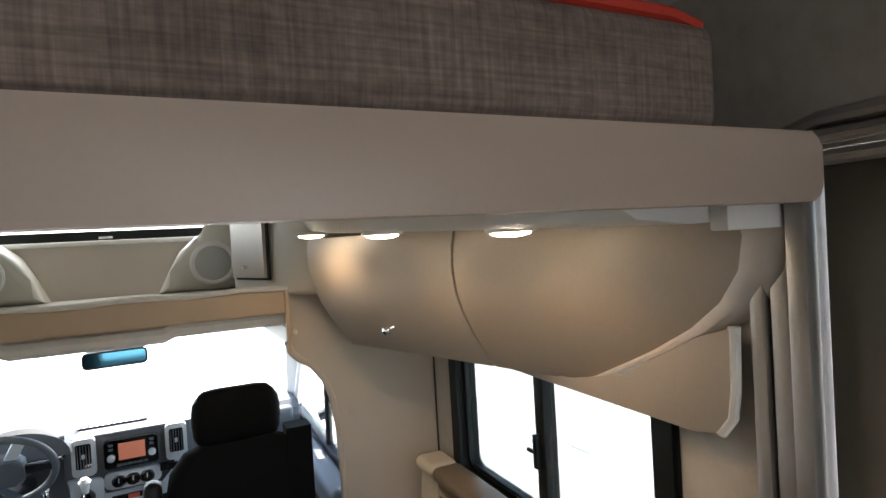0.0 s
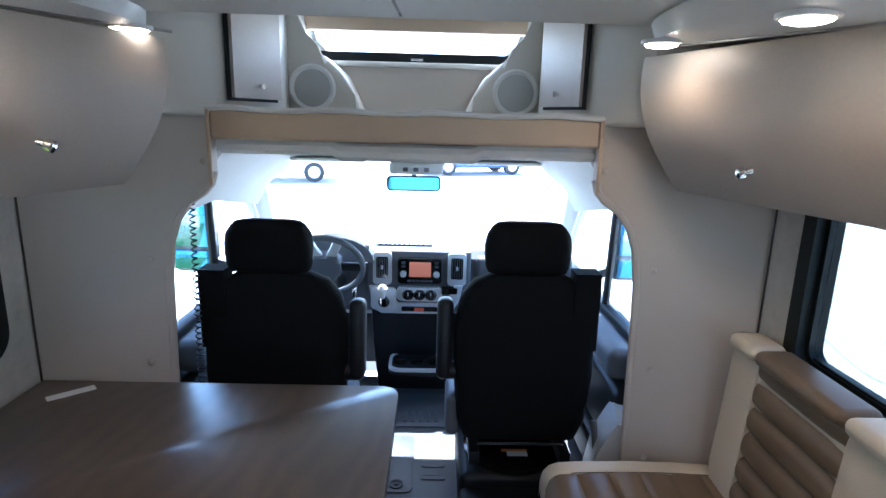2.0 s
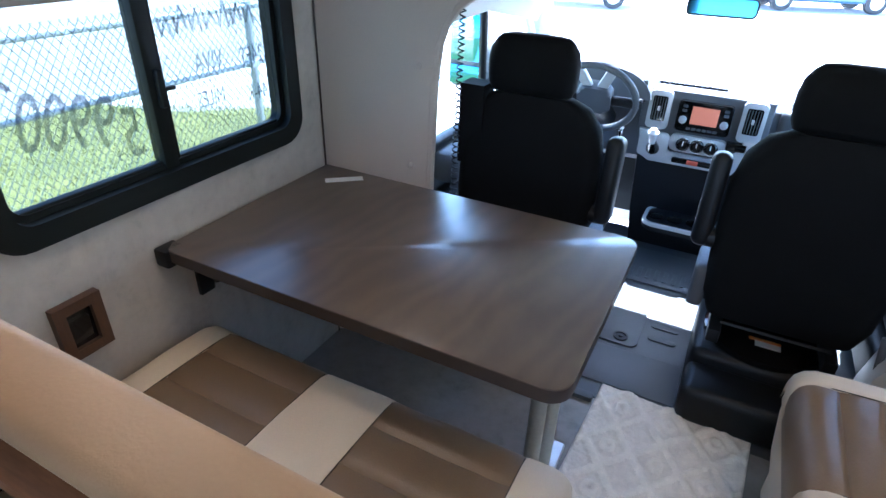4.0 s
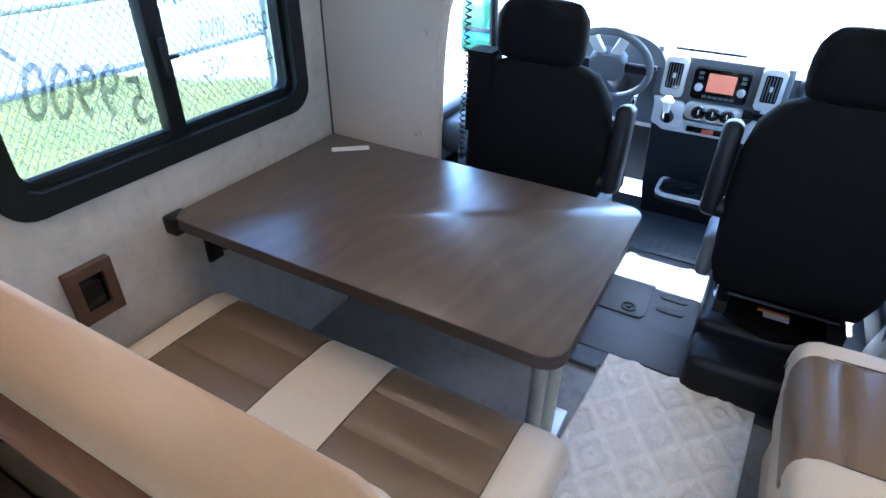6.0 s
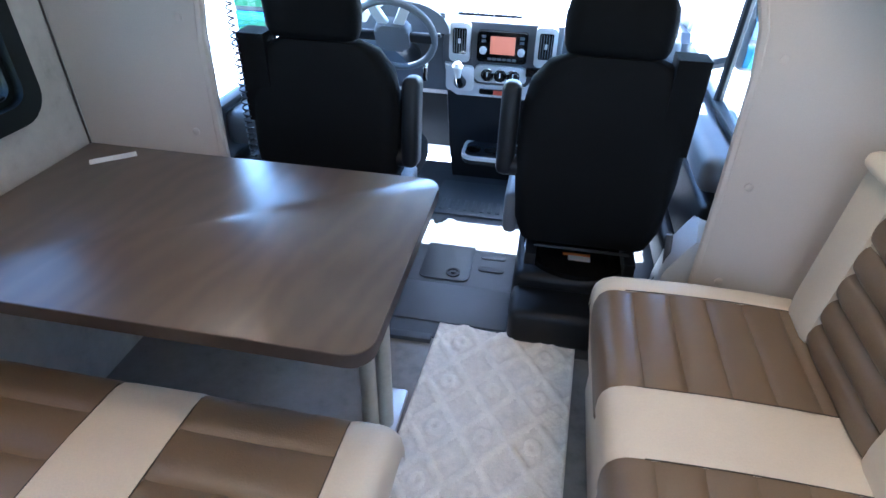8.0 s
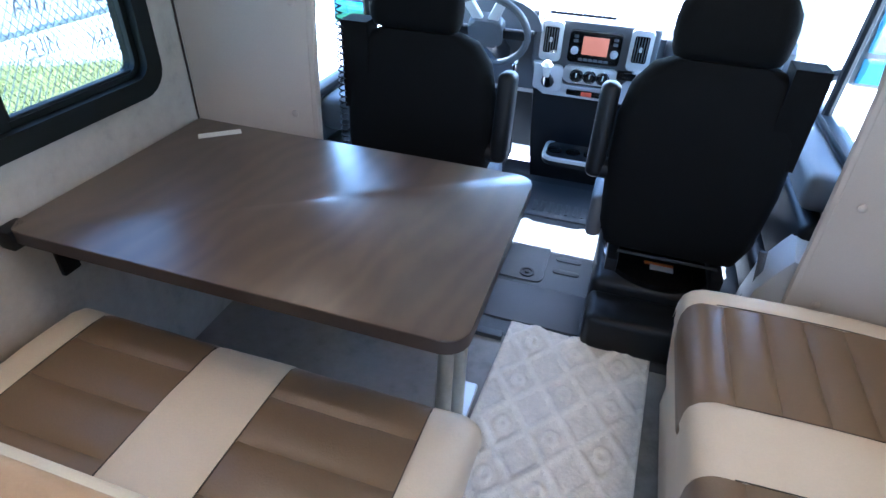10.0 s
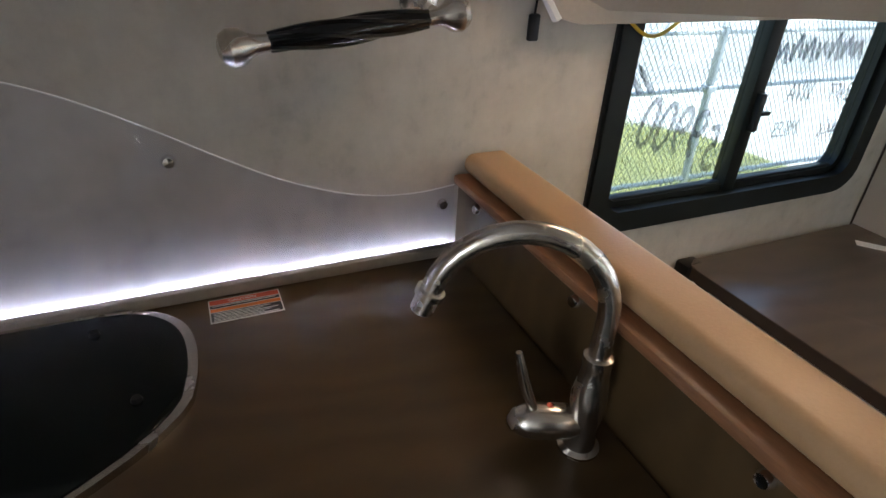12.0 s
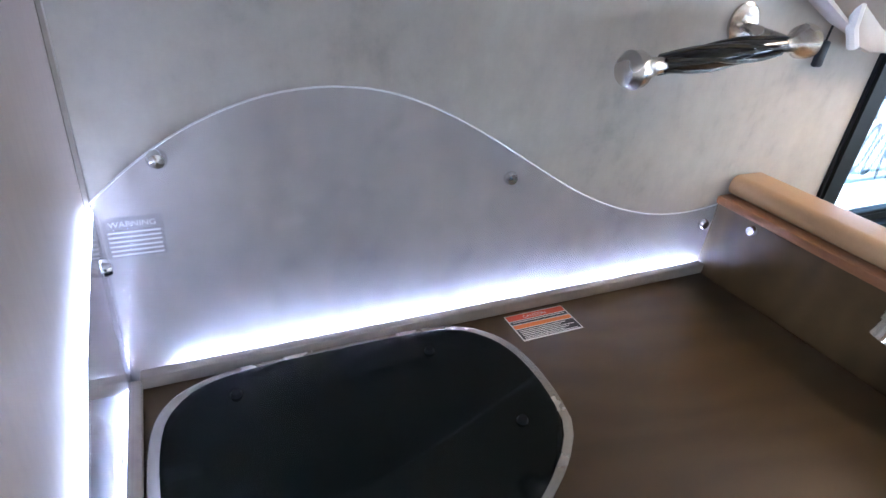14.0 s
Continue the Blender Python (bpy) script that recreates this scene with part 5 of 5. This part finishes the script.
part("sheet", moved(box(-0.033, 0.033, -0.058, 0.058, 0, 0.0006), sm), M["paper"], st)
part("red_band", moved(box(-0.031, -0.018, -0.056, 0.056, 0.0004, 0.0010), sm), M["redprint"], st)
part("orange_band", moved(box(-0.006, 0.003, -0.056, 0.056, 0.0004, 0.0010), sm), M["orange"], st)
for u0, u1 in ((-0.016, -0.008), (0.005, 0.030)):
    part("dark_band", moved(box(u0, u1, -0.056, 0.056, 0.0004, 0.0009), sm), M["dprint"], st)
for k in range(7):
    u = (-0.0135, 0.008, 0.012, 0.016, 0.020, 0.024, 0.0275)[k]
    part("print_line", moved(box(u, u + 0.0014, -0.052, 0.050 - 0.012 * (k % 3), 0.0008, 0.0012), sm), M["paper"], st)
words("print", "CAUTION", 0.010, sm @ pose(-0.0205, -0.026, 0.0012, 0, 0, 90), M["paper"], st, 0.0001)

# tap
tp = thing("galley_tap", (-0.465, 0.99, COUNTER), "brushed steel gooseneck tap with lever", "tap")
bx, by = -0.487, 1.0
part("base", lathe([(0.027, 0), (0.027, 0.004), (0.021, 0.008), (0.018, 0.03), (0.021, 0.06), (0.022, 0.09), (0.018, 0.115), (0.016, 0.13), (0.0175, 0.135), (0.0175, 0.148), (0.013, 0.15)], (bx, by, COUNTER), "z", 24), M["steel"], tp)
d = Vector((-0.40, -0.92, 0)).normalized()
neck = [Vector((bx, by, COUNTER + 0.14)), Vector((bx, by, COUNTER + 0.19))]
RN = 0.100
for a in range(0, 166, 11):
    neck.append(Vector((bx, by, COUNTER + 0.205)) + d * (RN - RN * math.cos(radians(a))) + Vector((0, 0, RN * math.sin(radians(a)))))
part("spout", tube([tuple(v) for v in neck], 0.0125, 14), M["steel"], tp)
tip, way = neck[-1], (neck[-1] - neck[-2]).normalized()
part("aerator", tube([tuple(tip), tuple(tip + way * 0.008), tuple(tip + way * 0.009), tuple(tip + way * 0.028)], [0.0165, 0.0165, 0.0135, 0.0135], 16), M["steel"], tp)
b0 = Vector((bx, by, COUNTER + 0.042))
h = Vector((-0.35, -0.93, 0.05)).normalized()
part("valve", tube([tuple(b0 + h * t) for t in (0.0, 0.02, 0.05, 0.075, 0.09, 0.096)], [0.016, 0.022, 0.023, 0.021, 0.013, 0.004], 18), M["steel"], tp)
l0 = b0 + h * 0.065
lv = part("lever", tube([tuple(l0 + Vector((0, 0, 0.015))), tuple(l0 + h * 0.012 + Vector((-0.004, 0, 0.05))), tuple(l0 + h * 0.024 + Vector((-0.008, 0, 0.10)))], [0.006, 0.008, 0.004], 12), M["steel"], tp)
part("hot_mark", tube([tuple(l0 + Vector((0.004, 0.02, 0.018))), tuple(l0 + Vector((0.004, 0.02, 0.0225)))], 0.004, 10), M["redprint"], lv, "small red dot")

# acrylic splash sheets; light in their edges is put in as white and glowing beads
sp = thing("splash_sheet", (XL, 0.5, COUNTER), "clear acrylic splash sheet with a curved top", "splashback")
top = []
key = [(0.035, 1.139), (0.08, 1.180), (0.14, 1.222), (0.22, 1.255), (0.30, 1.266), (0.38, 1.258), (0.46, 1.228), (0.55, 1.180), (0.64, 1.125), (0.73, 1.075), (0.82, 1.040), (0.90, 1.022), (0.98, 1.018), (1.048, 1.026)]
for _ in range(2):
    fine = [key[0]]
    for p, q in zip(key, key[1:]):
        fine += [(0.75 * p[0] + 0.25 * q[0], 0.75 * p[1] + 0.25 * q[1]), (0.25 * p[0] + 0.75 * q[0], 0.25 * p[1] + 0.75 * q[1])]
    key = fine + [key[-1]]
sheet = [(0.035, 0.886), (1.048, 0.886)] + key[::-1]
q = part("sheet", prism(sheet, "x", XL + 0.006, XL + 0.010), M["acrylic"], sp, smooth=False)
q.visible_shadow = False
part("polished_edge", tube([(XL + 0.008, y, z) for y, z in key], 0.0013, 6), M["white"], sp, "white bead painting the light in the polished edge")
for y, z in ((0.112, 1.19), (0.573, 1.126), (1.023, 0.991)):
    part("screw_cap", screw(XL + 0.010, y, z, "x", 1), M["chrome"], sp)
wl = part("warning_label", box(XL + 0.0102, XL + 0.0107, 0.046, 0.108, 1.072, 1.124), M["acrylic"], sp, "faint frosted warning label")
words("print", "WARNING", 0.010, Matrix.Translation((XL + 0.011, 0.052, 1.112)) @ Matrix(((0, 0, 1, 0), (1, 0, 0, 0), (0, 1, 0, 0), (0, 0, 0, 1))), M["white"], sp, 0.0001)
for k in range(6):
    part("print_line", box(XL + 0.0107, XL + 0.0111, 0.050, 0.104, 1.075 + 0.0058 * k, 1.077 + 0.0058 * k), M["white"], wl)
s3 = thing("side_splash_sheet", (-0.85, 0.04, COUNTER), "clear acrylic side splash sheet with a lit edge", "splashback")
side = [(XL + 0.012, 0.886), (-0.525, 0.886), (-0.525, 1.01), (-0.66, 1.06), (-0.78, 1.10), (-0.90, 1.125), (XL + 0.012, 1.139)]
q = part("sheet", prism(side, "y", 0.040, 0.044), M["acrylic"], s3, smooth=False)
q.visible_shadow = False
for x, z in ((-0.94, 1.09), (-0.66, 0.93)):
    part("screw_cap", screw(x, 0.044, z, "y", 1), M["chrome"], s3)
led = thing("led_strip", (XL, 0.5, COUNTER), "glowing cool white strip light behind the splash sheet", "strip light", "strip lights")
part("emitter", box(XL + 0.001, XL + 0.005, 0.10, 1.045, COUNTER + 0.004, COUNTER + 0.010), M["led"], led)
led2 = thing("led_strip", (-0.8, 0.036, COUNTER), "glowing cool white strip light on the side splash", "strip light", "strip lights")
part("emitter", box(XL + 0.03, -0.53, 0.0345, 0.0385, COUNTER + 0.004, COUNTER + 0.012), M["led"], led2)
# the sheet's edge is made to glow by itself; no lamp runs here
part("edge_glow", tube([(XL + 0.014, 0.037, 1.135), (-0.90, 0.037, 1.122), (-0.78, 0.037, 1.097), (-0.66, 0.037, 1.057), (-0.53, 0.037, 1.012)], 0.0045, 6), M["edgeglow"], led2)

# wall handle
hn = thing("grab_handle", (-0.905, 0.84, 1.30), "steel grab handle with twisted black grip", "handle")
a, b = Vector((-0.905, 0.680, 1.300)), Vector((-0.905, 0.990, 1.338))
ax = (b - a).normalized()
part("grip", tube([tuple(a + (b - a) * f) for f in [0.14 + 0.72 * i / 12 for i in range(13)]], [0.011 + 0.006 * math.sin(math.pi * i / 12) for i in range(13)], 14), M["gloss"], hn, "twisted black grip")
g = [(0.011 + 0.0062 * math.sin(math.pi * i / 60)) for i in range(61)]
for k in range(5):
    pth = []
    for i in range(61):
        c = a + (b - a) * (0.14 + 0.72 * i / 60)
        an = 2 * math.pi * (k / 5 + 0.35 * i / 60)
        side_v = ax.orthogonal().normalized()
        pth.append(tuple(c + g[i] * (math.cos(an) * side_v + math.sin(an) * ax.cross(side_v))))
    part("grip_flute", tube(pth, 0.0035, 5), M["gloss"], hn)
for p0, sg in ((a, 1), (b, -1)):
    part("end_ball", tube([tuple(p0 + ax * sg * t) for t in (-0.022, -0.018, -0.006, 0.008, 0.02, 0.03, 0.044)], [0.006, 0.018, 0.0255, 0.0235, 0.015, 0.012, 0.011], 18), M["steel"], hn)
for f in (0.93,):
    c = a + (b - a) * f
    part("post", tube([(XL, c.y, c.z + 0.01), (-0.915, c.y, c.z)], 0.008, 10), M["steel"], hn)
    part("flange", lathe([(0.032, 0), (0.032, 0.004), (0.026, 0.007), (0, 0.007)], (XL, c.y, c.z + 0.012), "x", 22), M["steel"], hn)

# rear partition: panel, trim and oak door
rp = solo("wall_galley_end", box(XL + 0.002, -0.515, 0.004, 0.034, 0, 2.05), M["panel"], "grey-taupe panel closing the galley", "wall", kind="structure")
part("corner_bead", tube([(XL + 0.006, 0.036, COUNTER), (XL + 0.006, 0.036, 2.0)], 0.004, 6), M["upstand"], rp)
tc = thing("tall_cabinet", (-0.4, -0.1, 0), "honey oak tall cabinet with a black strip for its shaded gap", "cabinet")
part("edge_trim", box(-0.515, -0.455, -0.01, 0.034, 0, 2.05, 0.006), M["oak"], tc, "honey oak edge trim")
# darkness of the gap is painted: a black strip nearly flush with the oak
part("gap_shade", box(-0.455, -0.425, -0.02, 0.030, 0, 2.05), M["gloss"], tc)
part("door", box(-0.425, 0.10, -0.02, 0.032, 0, 2.05, 0.006), M["oak"], tc, "honey oak door")

# ---- outside things ----
FX = -3.86
fn = thing("chain_link_fence", (FX, 4.0, GZ), "galvanised chain link fence with tube rails", "fence")
for y in (-4.05, -1.05, 1.95, 4.95, 7.95, 10.95):
    part("post", tube([(FX, y, GZ), (FX, y, 0.80)], 0.036, 10), M["galv"], fn)
for z, r in ((0.76, 0.026), (0.27, 0.022), (-0.60, 0.024)):
    part("rail", tube([(FX, -6, z), (FX, 12, z)], r, 10), M["galv"], fn)
for y in (4.95, 7.95):
    part("clamp", box(FX - 0.05, FX + 0.05, y - 0.06, y + 0.04, 0.24, 0.30, 0.01), M["galv"], fn)
vs, fs = [], []
H0, H1, pitch = GZ + 0.04, 0.84, 0.062
y = 1.2
while y < 9.5:
    for sg in (-1, 1):
        ln = H1 - H0
        ya, yb = y, y + sg * ln * 0.72
        k = len(vs)
        r = 0.0034
        for yy, zz in ((ya, H0), (yb, H1)):
            vs += [(FX + 0.03 + r, yy, zz), (FX + 0.03 - r, yy - r, zz), (FX + 0.03 - r, yy + r, zz)]
        fs += [(k, k + 1, k + 4, k + 3), (k + 1, k + 2, k + 5, k + 4), (k + 2, k, k + 3, k + 5)]
    y += pitch
me = bpy.data.meshes.new("wire_mesh")
me.from_pydata([(a - FX, b - 4.0, c - GZ) for a, b, c in vs], [], fs)
me.materials.append(M["galv"])
wm = new("wire_mesh", me)
wm.parent = fn
tagged(wm, kind="stuff")
# grass blades
rng = np.random.default_rng(3)
vs, fs = [], []
for i in range(60000):
    x, y = -7.3 + 5.4 * rng.random(), 0.6 + 5.9 * rng.random()
    if (y > 3.2 and x > -1.7 - (y - 3.2) * 0.6) or (y > 5.2 and x < -5.2 - (6.4 - y) * 1.7):
        continue
    h, w, a, le = 0.015 + 0.035 * rng.random() ** 2, 0.004 + 0.006 * rng.random(), 6.28 * rng.random(), 0.05 * (rng.random() - 0.5)
    k = len(vs)
    vs += [(x - w * math.cos(a), y - w * math.sin(a), GZ + 0.01), (x + w * math.cos(a), y + w * math.sin(a), GZ + 0.01), (x + le, y + le, GZ + h)]
    fs.append((k, k + 1, k + 2))
me = bpy.data.meshes.new("grass")
me.from_pydata(vs, [], fs)
me.materials.append(M["blade"])
tagged(new("grass", me), "short green grass blades on the lawn", "grass", kind="stuff")
for x, y, r in ((-3.4, 3.15, 0.16), (-3.55, 2.9, 0.12), (-3.2, 2.85, 0.10)):
    bm = bmesh.new()
    bmesh.ops.create_icosphere(bm, subdivisions=3, radius=r)
    for v in bm.verts:
        v.co *= 1 + 0.25 * noise.noise(v.co * 9)
        v.co.z *= 0.5
    solo("stone", moved(bm, pose(x, y, GZ + r * 0.3)), M["stone"], "rough grey stone in the grass", "stone", "stones")
solo("lot_line", box(-9.2, -9.05, -20, 40, GZ, GZ + 0.004), M["paper"], "white painted line on the lot", "marking", kind="structure")


def cracks(name, x0, y0, n, seed):
    rr = random.Random(seed)
    bms, x, y, a = [], x0, y0, rr.uniform(0, 6.28)
    pts = [(x, y)]
    for i in range(n):
        a += rr.uniform(-0.7, 0.7)
        x, y = x + 0.25 * math.cos(a), y + 0.25 * math.sin(a)
        pts.append((x, y))
    for p, q in zip(pts, pts[1:]):
        d = Vector((q[0] - p[0], q[1] - p[1], 0)).normalized() * 0.012
        bms.append(prism([(p[0] - d.y, p[1] + d.x), (p[0] + d.y, p[1] - d.x), (q[0] + d.y, q[1] - d.x), (q[0] - d.y, q[1] + d.x)], "z", GZ, GZ + 0.003))
    return solo(name, join(*bms), M["stone"], "fine dark crack in the concrete", "crack", "cracks", "structure", False)


for k, (x, y) in enumerate(((3.2, 4.4), (4.2, 5.2), (3.6, 3.4), (5.0, 4.0), (-8, 9), (-10, 12), (-7.4, 7), (6, 6.5))):
    cracks("ground_crack", x, y, 16, k)


def parked_car(x, y, rz, mat, label):
    e = thing("parked_car", (0, 0, 0), label, "car", "parked cars")
    body = [(-2.2, 0.35), (-2.25, 0.6), (-2.1, 0.82), (-1.2, 0.92), (-0.6, 1.38), (0.9, 1.42), (1.7, 0.98), (2.2, 0.9), (2.25, 0.4), (1.9, 0.28), (-1.9, 0.28)]
    bm = prism(body, "y", -0.85, 0.85, 0.08, 3)
    part("body", bm, mat, e)
    for sy in (-1, 1):
        part("side_window", prism([(-1.0, 0.95), (-0.52, 1.30), (0.85, 1.33), (1.45, 0.98)], "y", sy * 0.84, sy * 0.856), M["gloss"], e)
        for xw in (-1.4, 1.4):
            w = part("wheel", lathe([(0.20, -0.1), (0.33, -0.1), (0.34, 0.0), (0.33, 0.1), (0.20, 0.1)], (xw, sy * 0.78, 0.33), "y", 28), M["tyre"], e)
            part("rim", lathe([(0.21, 0.0), (0.20, sy * 0.02), (0.05, sy * 0.03), (0, sy * 0.03)], (xw, sy * 0.86, 0.33), "y", 20), M["silver"], w)
    part("windscreen", prism([(-1.22, 0.93), (-0.64, 1.37), (-0.60, 1.36), (-1.18, 0.91)], "y", -0.72, 0.72), M["gloss"], e)
    e.matrix_basis = pose(x, y, GZ, 0, 0, rz)


parked_car(1.7, 24.5, 200, M["bluecar"], "dark blue parked car on the lot")
parked_car(-5.4, 20.5, 10, M["whitecar"], "white parked car on the lot")
